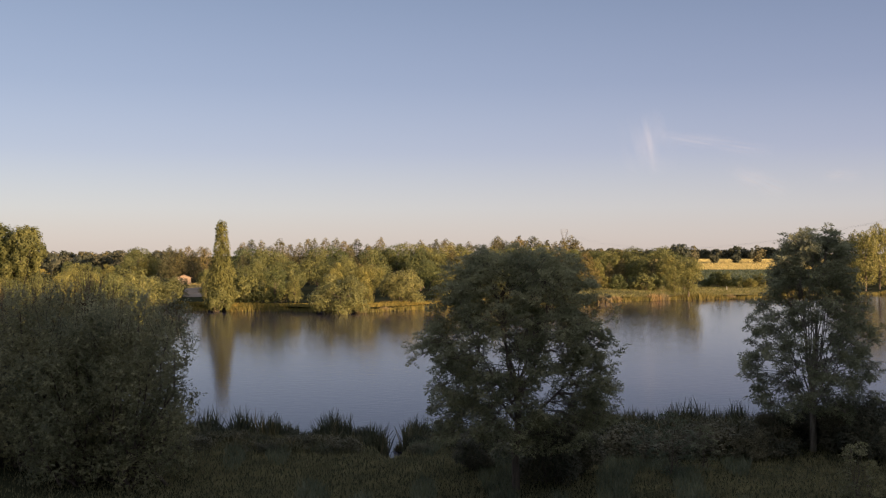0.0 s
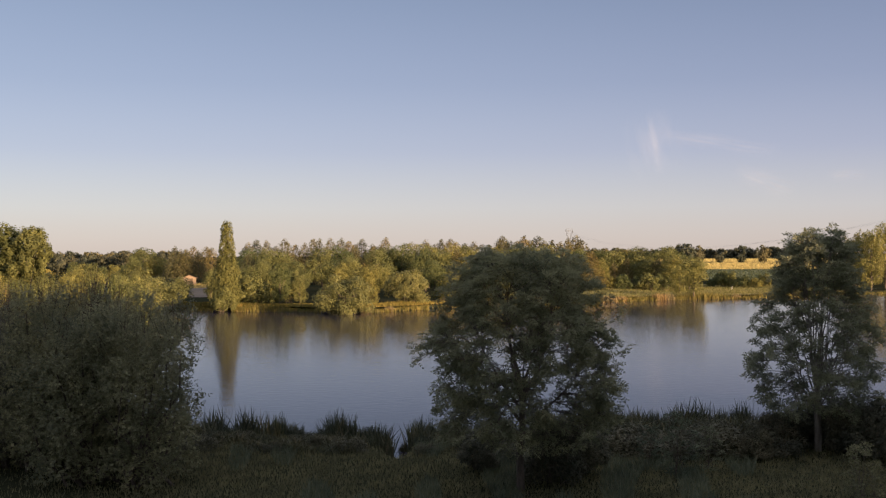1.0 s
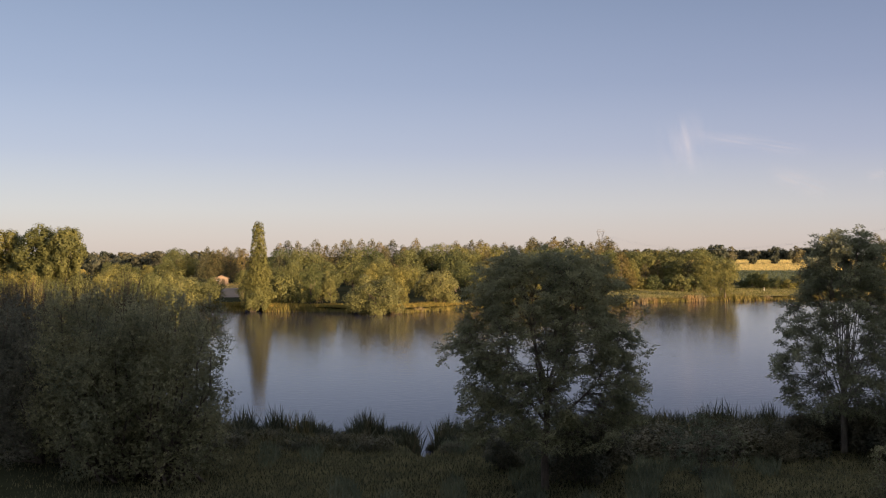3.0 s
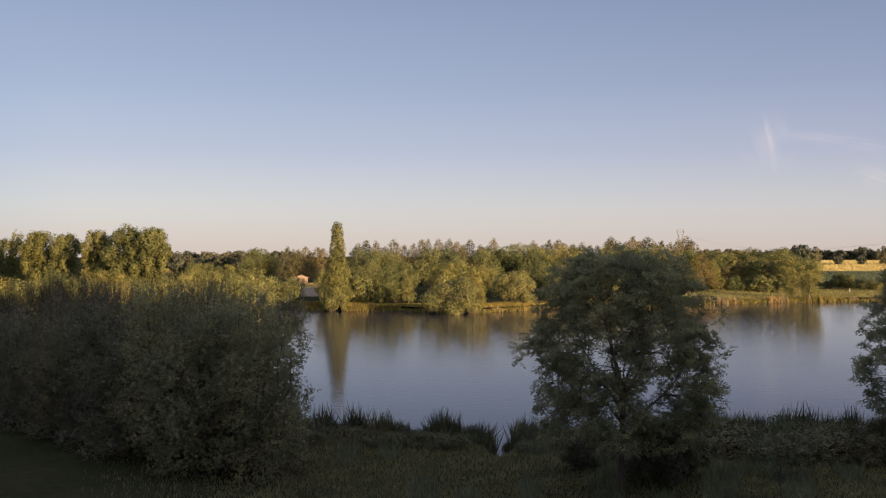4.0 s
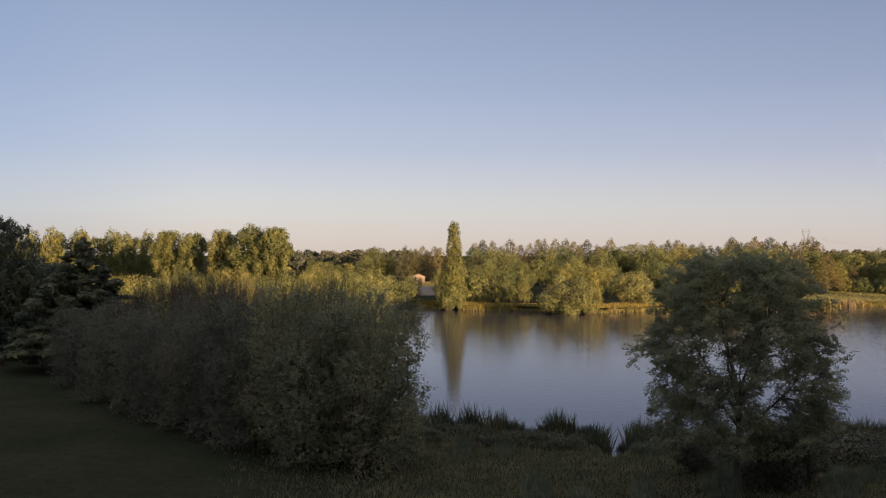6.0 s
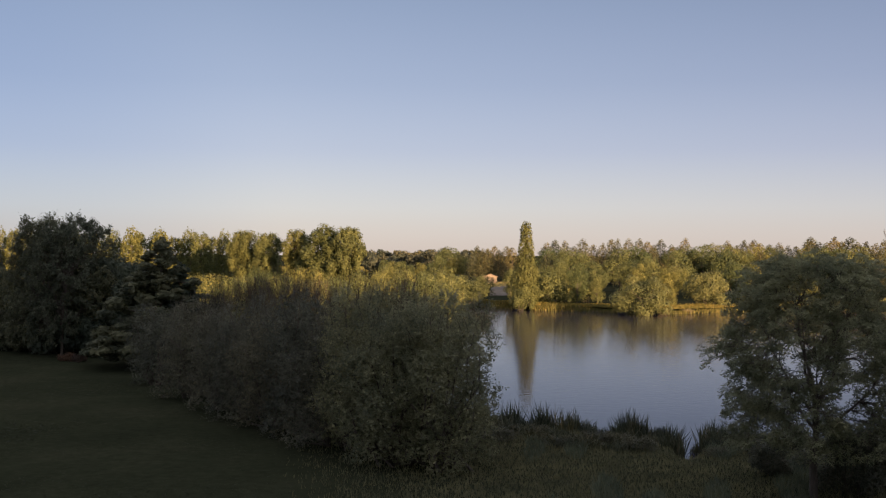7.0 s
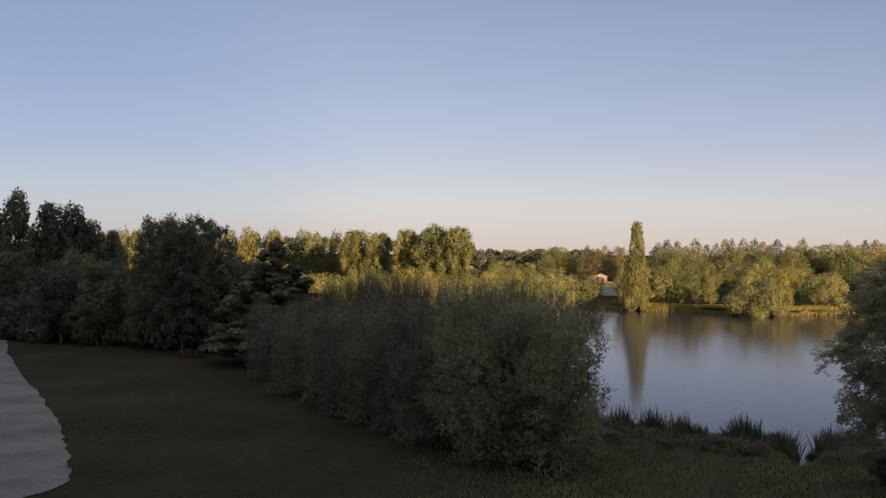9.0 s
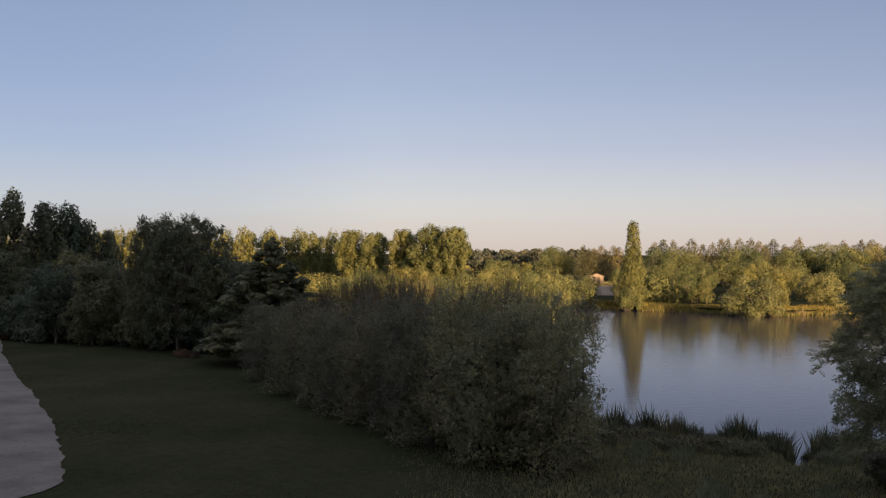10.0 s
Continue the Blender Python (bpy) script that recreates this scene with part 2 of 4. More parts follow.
def mesh_of(name, verts, faces, mat, smooth=False):
    """A mesh from numpy arrays: verts n x 3, faces m x k."""
    me = bpy.data.meshes.new(name)
    verts, faces = np.asarray(verts, np.float32), np.asarray(faces, np.int32)
    k = faces.shape[1]
    me.vertices.add(len(verts))
    me.vertices.foreach_set("co", verts.ravel())
    me.loops.add(faces.size)
    me.loops.foreach_set("vertex_index", faces.ravel())
    me.polygons.add(len(faces))
    me.polygons.foreach_set("loop_start", np.arange(0, faces.size, k, dtype=np.int32))
    me.polygons.foreach_set("use_smooth", np.full(len(faces), smooth))
    me.update(calc_edges=True)
    me.materials.append(M[mat])
    return me


def part(name, me, parent, label=""):
    ob = new(name, me)
    ob.parent = parent
    return tagged(ob, label) if label else ob


def unit(v):
    return v / np.maximum(np.linalg.norm(v, axis=-1, keepdims=True), 1e-9)


def leaves(points, normals, length, width, rng, droop=0.0):
    """One four-cornered, slightly folded leaf at each point. Returns verts and faces."""
    n = len(points)
    normals = unit(normals)
    u = unit(np.cross(normals, rng.normal(size=(n, 3))))
    u[:, 2] -= droop
    u = unit(u)
    v = np.cross(normals, u)
    ln = (length * rng.uniform(0.6, 1.4, n))[:, None] * 0.5
    wd = (width * rng.uniform(0.6, 1.4, n))[:, None] * 0.5
    fold = normals * wd * 0.35
    verts = np.stack([points - u * ln, points + v * wd + fold, points + u * ln, points - v * wd + fold], 1).reshape(-1, 3)
    return verts, np.arange(4 * n).reshape(n, 4)


def small_leaves(points, normals, length, width, rng):
    """One three-cornered leaf tuft at each point, for crowns that stand far off. Returns verts and faces."""
    n = len(points)
    normals = unit(normals)
    u = unit(np.cross(normals, rng.normal(size=(n, 3))))
    v = np.cross(normals, u)
    ln, wd = (length * rng.uniform(0.6, 1.4, n))[:, None] * 0.6, (width * rng.uniform(0.6, 1.4, n))[:, None] * 0.6
    verts = np.stack([points - u * ln * 0.6 - v * wd, points - u * ln * 0.6 + v * wd, points + u * ln], 1).reshape(-1, 3)
    return verts, np.arange(3 * n).reshape(n, 3)


def tube(path, radii, sides=6):
    """A tapered limb along a path. Returns verts and faces."""
    path = np.asarray(path, float)
    d = unit(np.gradient(path, axis=0))
    ref = np.array([0.31, 0.95, 0.05]) if abs(d[:, 2]).mean() > 0.6 else np.array([0.0, 0.05, 1.0])
    u = unit(np.cross(d, ref))
    w = np.cross(d, u)
    a = np.linspace(0, 2 * np.pi, sides, endpoint=False)
    ring = u[:, None] * np.cos(a)[None, :, None] + w[:, None] * np.sin(a)[None, :, None]
    verts = (path[:, None] + ring * np.asarray(radii)[:, None, None]).reshape(-1, 3)
    i, j = np.meshgrid(np.arange(len(path) - 1), np.arange(sides), indexing="ij")
    k = (j + 1) % sides
    faces = np.stack([i * sides + j, i * sides + k, (i + 1) * sides + k, (i + 1) * sides + j], -1).reshape(-1, 4)
    return verts, faces


def joined(pieces):
    vs, fs, base = [], [], 0
    for v, f in pieces:
        vs.append(v)
        fs.append(f + base)
        base += len(v)
    return np.concatenate(vs), np.concatenate(fs)


def limb(a, b, r0, r1, rng, wobble=0.06, steps=5, rise=0.0):
    a, b = np.asarray(a, float), np.asarray(b, float)
    t = np.linspace(0, 1, steps)[:, None]
    p = a + (b - a) * t
    ln = np.linalg.norm(b - a)
    p[1:-1] += rng.normal(size=(steps - 2, 3)) * ln * wobble
    p[:, 2] += rise * ln * np.sin(np.pi * t[:, 0])
    return tube(p, np.linspace(r0, r1, steps), 5)


def compound(bases, dirs, length, leaflet, width, pairs, rng):
    """Feathered ash leaves: leaflets in pairs along a drooping stalk and one at its tip. Returns verts and faces."""
    n, k = len(bases), 2 * pairs + 1
    ln = (length * rng.uniform(0.75, 1.25, n))[:, None]
    up = unit(np.array([0, 0, 0.8]) + rng.normal(size=(n, 3)) * 0.7)
    side = unit(np.cross(dirs, up))
    nrm = np.cross(side, dirs)
    vs = []
    for j in range(k):
        t = 1.0 if j == k - 1 else 0.30 + 0.62 * (j // 2) / max(1, pairs - 1)
        s = 0.0 if j == k - 1 else (1.0 if j % 2 else -1.0)
        b = bases + dirs * ln * t
        b[:, 2] -= 0.22 * length * t * t
        ax = unit(side * s * 0.9 + dirs * 0.55 + np.array([0, 0, -0.25 * t]) + rng.normal(size=(n, 3)) * 0.12)
        w = unit(np.cross(ax, nrm + rng.normal(size=(n, 3)) * 0.3)) * width * 0.5
        lf = leaflet * rng.uniform(0.8, 1.2, n)[:, None]
        vs.append(np.stack([b, b + ax * lf * 0.5 + w, b + ax * lf, b + ax * lf * 0.5 - w], 1))
    verts = np.stack(vs, 1).reshape(-1, 3)
    return verts, np.arange(len(verts)).reshape(-1, 4)


def shoot_leaves(bases, dirs, lengths, per, size, aspect, rng):
    """Leaves set round upright or arching shoots, smaller towards the tip. Returns verts and faces."""
    n = len(bases)
    t = (np.arange(per) + 0.5) / per
    t = np.clip(t[None] + rng.uniform(-0.5, 0.5, (n, per)) / per, 0, 1)
    p = bases[:, None] + dirs[:, None] * (lengths[:, None] * t)[..., None]
    p = p + rng.normal(size=p.shape) * 0.02
    d = np.repeat(dirs[:, None], per, 1)
    out = unit(np.cross(d, rng.normal(size=p.shape)))
    ax = unit(d * 0.55 + out * 0.85)
    w = unit(np.cross(ax, d + rng.normal(size=p.shape) * 0.45))
    ln = (size * (1.15 - 0.5 * t) * rng.uniform(0.75, 1.25, t.shape))[..., None]
    verts = np.stack([p, p + ax * ln * 0.5 + w * ln * aspect * 0.5, p + ax * ln, p + ax * ln * 0.5 - w * ln * aspect * 0.5], 2).reshape(-1, 3)
    return verts, np.arange(len(verts)).reshape(-1, 4)


def foliage(lobes, count, rng, length, width, shell=(0.55, 1.05), jitter=0.55, prune=0.62, droop=0.0, up=0.25, small=False):
    """Leaves on the outer shells of lobes given as rows of centre and radii."""
    lobes = np.asarray(lobes, float)
    c, r = lobes[:, :3], lobes[:, 3:]
    area = (r[:, 0] * r[:, 1] + r[:, 1] * r[:, 2] + r[:, 0] * r[:, 2])
    pick = rng.choice(len(lobes), int(count * 1.5), p=area / area.sum())
    d = unit(rng.normal(size=(len(pick), 3)))
    s = rng.uniform(*shell, len(pick))[:, None]
    p = c[pick] + d * r[pick] * s
    keep = np.ones(len(p), bool)
    for ci, ri in zip(c, r):
        keep &= (((p - ci) / ri) ** 2).sum(1) > prune ** 2
    keep &= p[:, 2] > 0.05
    p, d = p[keep][:count], d[keep][:count]
    nrm = d + rng.normal(size=d.shape) * jitter * 0.6 + np.array([0, 0, up])
    return small_leaves(p, nrm, length, width, rng) if small else leaves(p, nrm, length, width, rng, droop)


def thing(name, label, category, group="", kind=""):
    return tagged(new(name), label, category, group, kind)


class Stock:
    """One built plant with its parts; the first planting moves it, later ones copy it."""

    def __init__(self, ob, height):
        self.ob, self.height, self.used = ob, height, False

    def plant(self, x, y, z, height, wide=1.0, turn=0.0, lean=0.0):
        s = height / self.height
        m = pose(x, y, z, lean, 0, turn) @ Matrix.Diagonal((s * wide, s * wide, s, 1))
        if not self.used:
            self.used = True
            self.ob.matrix_basis = m
            return self.ob
        o = copy_thing(self.ob, pose(0, 0, 0))
        o.matrix_basis = m
        return o


# ---------------------------------------------------------------- plants


def spot(az, d):
    return d * math.sin(radians(az)), d * math.cos(radians(az))


def grow(name, label, category, group, trunk_v, crown_v, bark, leaf, crown_name="crown", extra=()):
    ob = thing(name, label, category, group)
    if trunk_v is not None:
        part("trunk", mesh_of("trunk", *trunk_v, bark, True), ob)
    part(crown_name, mesh_of(crown_name, *crown_v, leaf), ob)
    for nm, vf, mt in extra:
        tagged(part(nm, mesh_of(nm, *vf, mt), ob), kind="stuff")
    return ob


def round_tree(seed, h, w, leafs, size, leaf, bark="bark", low=0.18, name="tree", label="", group="", lobe=0.27, nl=44):
    """A broad-leaved tree: forked trunk, limbs and a lobed, uneven crown."""
    rng = np.random.default_rng(seed)
    mid, top = h * (low + (1 - low) * 0.5), h * (1 - low) * 0.5
    lob = []
    for i in range(nl):
        f = rng.uniform(-0.92, 0.86)
        rad = math.sqrt(max(0.05, 1 - f * f)) * (1.0 - 0.15 * f)
        a = i * 2.4 + rng.uniform(-0.5, 0.5)
        q = rng.uniform(0.40, 0.92) * rad
        r = lobe * w * 0.5 * rng.uniform(0.75, 1.35)
        lob.append((math.cos(a) * q * w / 2, math.sin(a) * q * w / 2, mid + f * top * 0.92, r, r, r * rng.uniform(0.7, 1.05)))
    lob.append((0, 0, mid, w * 0.28, w * 0.28, top * 0.7))
    tr = [limb((0, 0, -0.3), (rng.normal() * 0.03 * h, rng.normal() * 0.03 * h, mid), 0.022 * h, 0.012 * h, rng, 0.02, 6)]
    for l in lob[:-1:9]:
        tr.append(limb((0, 0, h * rng.uniform(low * 0.7, low + 0.3)), l[:3], 0.009 * h, 0.003 * h, rng, 0.06, 5, 0.08))
    crown = foliage(lob, leafs, rng, size, size * 0.75, shell=(0.72, 1.1), jitter=0.55, up=0.1, small=True)
    return grow(name, label, "tree", group, joined(tr), crown, bark, leaf)


def tall_poplar(seed, h, w, leafs, size, leaf, label, group, low=0.04, sprays=64, reach=(0.35, 0.92)):
    """A broad poplar: steep limbs, an upright oval crown of feathery upswept sprays with a ragged top."""
    rng = np.random.default_rng(seed)
    lob, tr = [], [limb((0, 0, -0.3), (0.1, 0, h * 0.9), 0.018 * h, 0.003 * h, rng, 0.01, 8)]
    for i in range(sprays):
        f = (i + rng.uniform()) / sprays
        t = low + (0.95 - low) * f
        prof = (min(1.0, 0.72 + f * 1.2)) * math.sqrt(max(0.02, 1 - max(0.0, (f - 0.30) / 0.72) ** 4))
        a = i * 2.4 + rng.uniform(-0.5, 0.5)
        q = w / 2 * prof * rng.uniform(*reach)
        r = w * 0.13 * rng.uniform(0.6, 1.35)
        lob.append((math.cos(a) * q, math.sin(a) * q, t * h, r, r, r * rng.uniform(1.2, 2.2)))
        if i % 4 == 0:
            tr.append(limb((0, 0, max(0.05, t - 0.18) * h), lob[-1][:3], 0.006 * h, 0.0015 * h, rng, 0.04, 4))
    crown = foliage(lob, leafs, rng, size, size * 0.8, shell=(0.6, 1.12), jitter=0.6, prune=0.55, up=0.1, small=True)
    return grow("poplar_tree", label, "tree", group, joined(tr), crown, "bark", leaf)


def column_poplar(seed, h, w, leafs, size, leaf, label, group=""):
    """A Lombardy poplar: steep limbs and a tall, narrow, ragged crown."""
    rng = np.random.default_rng(seed)
    lob = []
    for i in range(110):
        t = 0.04 + 0.945 * (i + rng.uniform()) / 110
        prof = (1 + 0.06 * max(0.0, 0.42 - t) / 0.42) * math.sin(min(1, (t + 0.05) * 5.0) * math.pi / 2) * (0.95 - 0.62 * max(0, t - 0.18) / 0.82) * (1 if t < 0.95 else 0.6)
        a = i * 2.4
        q = rng.uniform(0.35, 0.8) * prof * w / 2
        r = 0.36 * w * prof * rng.uniform(0.7, 1.1)
        lob.append((math.cos(a) * q, math.sin(a) * q, t * h, r, r, r * 1.9))
    tr = [limb((0, 0, -0.3), (0.1, 0, h * 0.93), 0.02 * h, 0.003 * h, rng, 0.006, 9)]
    crown = foliage(lob, leafs, rng, size, size * 0.8, jitter=0.6, prune=0.45, small=True)
    return grow("poplar_tree", label, "tree", group, joined(tr), crown, "bark", leaf)


def pine(seed, h, w, leafs, size, leaf, label, group="", name="pine_tree", low=0.05, boughs=80, rag=1.0, loose=0.0):
    """A conifer: straight trunk, ragged boughs that shorten upwards and a pointed top."""
    rng = np.random.default_rng(seed)
    lob, tr = [], [limb((0, 0, -0.3), (0, 0, h * 0.96), 0.016 * h, 0.002 * h, rng, 0.004, 7)]
    for i in range(boughs):
        f = (i + rng.uniform()) / boughs
        t = low + (0.96 - low) * f
        reach = w / 2 * ((1 - f) ** 0.8 * 0.98 + 0.03) * rng.uniform(0.7 - loose, 1.15 + loose)
        a = i * 2.4 + rng.uniform(-0.3, 0.3)
        e = np.array((math.cos(a) * reach, math.sin(a) * reach, t * h + reach * rng.uniform(0.0, 0.3)))
        if i % 5 == 0:
            tr.append(limb((0, 0, t * h), e, 0.004 * h, 0.0012 * h, rng, 0.03, 4))
        r = w * (0.135 - 0.085 * f) * rng.uniform(0.75, 1.3) * rag
        lob.append((e[0] * 0.8, e[1] * 0.8, e[2], r, r, r * rng.uniform(0.7, 1.1) * rag))
    lob.append((0, 0, h * 0.965, 0.16, 0.16, h * 0.035))
    crown = foliage(lob, leafs, rng, size, size * 0.6, shell=(0.4, 1.15), prune=0.5, jitter=0.6, up=0.1, small=True)
    return grow(name, label, "tree", group, joined(tr), crown, "bark", leaf)


def bush(seed, h, w, leafs, size, leaf, label, group="", name="bush", nl=34, lobe=0.26, aspect=0.7, deep=1.0, up=0.3):
    """A thicket that is leafy to the ground, of many lobes, of uneven outline."""
    rng = np.random.default_rng(seed)
    lob, tr = [], []
    for i in range(nl):
        t = rng.uniform(0.08, 0.90)
        prof = math.sqrt(max(0.0, 1 - max(0.0, (t - 0.28) / 0.72) ** 2.2)) * (0.80 + 0.2 * min(1, t / 0.28))
        a = i * 2.4 + rng.uniform(-0.4, 0.4)
        q = rng.uniform(0.55, 0.86) * prof * w / 2
        r = lobe * w / 2 * rng.uniform(0.7, 1.3)
        lob.append((math.cos(a) * q, math.sin(a) * q * deep, t * h, r, r, r * rng.uniform(0.75, 1.1)))
        if i % 3 == 0:
            tr.append(limb((rng.normal() * 0.08 * w, rng.normal() * 0.08 * w, -0.2), lob[-1][:3], 0.012 * h, 0.003 * h, rng, 0.05, 5))
    lob.append((0, 0, h * 0.45, w * 0.34, w * 0.34 * deep, h * 0.42))
    crown = foliage(lob, leafs, rng, size, size * aspect, up=up, jitter=0.55, prune=0.6, small=size > 0.15)
    return grow(name, label, "bush", group, joined(tr), crown, "bark", leaf, "foliage")


def shoot_thicket(seed, h, w, nl, shoots, per, size, leaf, label, group="", name="hedge_bush", aspect=0.5, lobe=0.25, long=(0.4, 0.95), rods=0, rod_mat="bare_twig", deep=1.0):
    """A thicket of billowing masses clothed in leafy shoots, upright on top, leafy to the ground, with bare rods where wanted."""
    rng = np.random.default_rng(seed)
    lob, tr = [], []
    for i in range(nl):
        t = 0.06 + 0.84 * (i + rng.uniform()) / nl
        prof = math.sqrt(max(0.02, 1 - max(0.0, (t - 0.36) / 0.64) ** 2.2)) * (0.84 + 0.16 * min(1, t / 0.3))
        a = i * 2.39996 + rng.uniform(-0.4, 0.4)
        q = (rng.uniform(0.58, 0.80) if t < 0.68 else math.sqrt(rng.uniform(0.02, 0.74))) * prof * w / 2
        r = lobe * w / 2 * rng.uniform(0.65, 1.2)
        lob.append((math.cos(a) * q, math.sin(a) * q * deep, t * h * 0.97, r, r, r * rng.uniform(0.8, 1.15)))
        if i % 2 == 0:
            tr.append(limb((rng.normal() * 0.08 * w, rng.normal() * 0.08 * w, -0.2), lob[-1][:3], 0.010 * h, 0.003 * h, rng, 0.05, 5))
    lob.append((0, 0, h * 0.40, w * 0.27, w * 0.27 * deep, h * 0.38))
    L = np.array(lob)
    c, r = L[:, :3], L[:, 3:]
    area = r[:, 0] * r[:, 2]
    pick = rng.choice(len(L), shoots * 3, p=area / area.sum())
    d = unit(rng.normal(size=(len(pick), 3)) + np.array((0, 0, 0.25)))
    p = c[pick] + d * r[pick] * rng.uniform(0.8, 1.0, len(pick))[:, None]
    keep = p[:, 2] > 0.1
    for ci, ri in zip(c, r):
        keep &= (((p - ci) / ri) ** 2).sum(1) > 0.6
    p, d = p[keep][:shoots], d[keep][:shoots]
    high = np.clip((p[:, 2] / h - 0.55) / 0.4, 0, 1)[:, None]
    way = unit(d * (0.9 - 0.3 * high) + np.array((0, 0, 0.35)) + high * np.array((0, 0, 0.45)) + rng.normal(size=p.shape) * 0.42)
    lens = rng.uniform(*long, len(p)) * (0.85 + 0.5 * high[:, 0])
    crown = shoot_leaves(p, way, lens, per, size, aspect, rng)
    core = foliage(L * np.array((1, 1, 1, 0.78, 0.78, 0.78)), shoots, rng, size * 1.8, size * 1.1, shell=(0.85, 1.0), jitter=0.7, prune=0.85, up=0.1)
    extra = []
    if rods:
        top = np.flatnonzero(high[:, 0] > 0.45)
        sp = []
        for k in rng.choice(top, rods):
            e = p[k] + (way[k] * 0.5 + np.array((0, 0, 0.8)) + rng.normal(size=3) * 0.14) * rng.uniform(0.5, 1.25)
            sp.append(tube(np.stack([p[k], (p[k] + e) / 2, e]), [0.014, 0.011, 0.005], 3))
        extra.append(("twigwood", joined(sp), rod_mat))
    return grow(name, label, "bush", group, joined(tr), joined([crown, core]), "bark", leaf, "foliage", extra)


def reed_clump(seed, blades, h, rad, leaf, label, group, width=0.028, name="reed_clump", splay=0.09):
    rng = np.random.default_rng(seed)
    a, q = rng.uniform(0, 2 * np.pi, blades), rad * np.sqrt(rng.uniform(0, 1, blades))
    p = np.stack([np.cos(a) * q, np.sin(a) * q, np.full(blades, -0.25)], -1)
    hh = h * rng.uniform(0.55, 1.05, blades) * (1 - 0.25 * (q / rad) ** 2)
    lean = rng.normal(size=(blades, 3)) * splay
    lean[:, 2] = 1
    side = unit(np.cross(lean, rng.normal(size=(blades, 3)))) * width * rng.uniform(0.6, 1.4, blades)[:, None]
    m = p + lean * hh[:, None] * 0.6
    bend = rng.normal(size=(blades, 3)) * 0.16 * hh[:, None]
    bend[:, 2] = 0
    t = p + lean * hh[:, None] + bend
    v = np.stack([p - side * 0.7, p + side * 0.7, m + side, m - side, t + side * 0.1, t - side * 0.1], 1).reshape(-1, 3)
    i = np.arange(blades)[:, None] * 6
    f = np.concatenate([i + [[0, 1, 2, 3]], i + [[3, 2, 4, 5]]])
    ob = thing(name, label, "reeds", group)
    tagged(part("leafage", mesh_of("leafage", v, f, leaf), ob), kind="stuff")
    return ob

# ---------------------------------------------------------------- ground and lake

NEAR_SHORE = ((-24, 122), (-20, 100), (-16, 66), (-13, 58.8), (-9, 57), (-4.2, 56), (-3.2, 50.6), (-2.3, 50.8), (-1.4, 56.5), (4, 57.5), (12, 58), (19, 61), (26, 70), (34, 110), (40, 152))
FAR_SHORE = ((-24, 124), (-20, 178), (-15.3, 214), (-11.7, 199), (-8, 196), (-5.5, 187), (-3, 193), (0, 203), (8, 227), (12, 241), (16, 250), (20, 272), (24, 290), (32, 262), (40, 154))


def shore(table, az):
    return float(np.interp(az, [a for a, _ in table], [d for _, d in table]))


def smooth(a, b, x):
    t = min(1.0, max(0.0, (x - a) / (b - a)))
    return t * t * (3 - 2 * t)


def land(az, d):
    """Height of dry ground: level near the lake, rising to low fields in the distance."""
    right = smooth(7.0, 11.5, az) * (1 - smooth(60, 90, az))
    z = 0.8 + 0.9 * smooth(205, 300, d) * (1 - right)
    z += right * 4.4 * smooth(470, 930, d)
    z += 6.0 * smooth(900, 2600, d) * (1 - 0.4 * right)
    x, y = spot(az, d)
    return z + 0.12 * noise.noise((x * 0.11, y * 0.11, 3.0)) + 0.5 * smooth(300, 900, d) * noise.noise((x * 0.006, y * 0.006, 7.0))


def build_ground():
    azs = np.concatenate([np.arange(-180, -50, 5.0), np.arange(-50, 44, 0.5), np.arange(44, 180.1, 4.0)])
    s_near = np.concatenate([[0.0], np.linspace(0.02, 0.6, 8), np.linspace(0.63, 0.965, 16), [0.985, 1.0]])
    s_lake = [0.012, 0.04, 0.3, 0.6, 0.96, 0.99]
    s_far = np.concatenate([[0.0], np.geomspace(0.0008, 1.0, 46)])
    verts = []
    for az in azs:
        inside = -24 < az < 40
        n, f = (shore(NEAR_SHORE, az), shore(FAR_SHORE, az)) if inside else (122.0, 124.0)
        wet = min(1.0, (f - n) / 12.0) if inside else 0.0
        wob = 0.8 * noise.noise((az * 1.3, 0.0, 5.0)) * wet
        n, f = n + wob, f + 2.0 * noise.noise((az * 0.9, 2.0, 5.0)) * wet
        for s in s_near:
            d = s * n
            z = land(az, d)
            if s >= 0.985:
                z = (1 - wet) * z + wet * (0.35 if s < 1 else -0.1)
            verts.append((*spot(az, d), z))
        for s in s_lake:
            d = n + s * (f - n)
            verts.append((*spot(az, d), (1 - wet) * land(az, d) - wet * 1.2))
        for s in s_far:
            d = f + s * (4700 - f)
            z = land(az, d)
            if s < 0.0009:
                z = (1 - wet) * z + wet * (-0.1 if s == 0 else 0.45)
            verts.append((*spot(az, d), z))
    rows = len(s_near) + len(s_lake) + len(s_far)
    i, j = np.meshgrid(np.arange(len(azs) - 1), np.arange(rows - 1), indexing="ij")
    faces = np.stack([i * rows + j, (i + 1) * rows + j, (i + 1) * rows + j + 1, i * rows + j + 1], -1).reshape(-1, 4)
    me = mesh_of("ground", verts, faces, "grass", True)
    tagged(new("ground", me), "rough evening grassland round a lake", "ground", kind="structure")


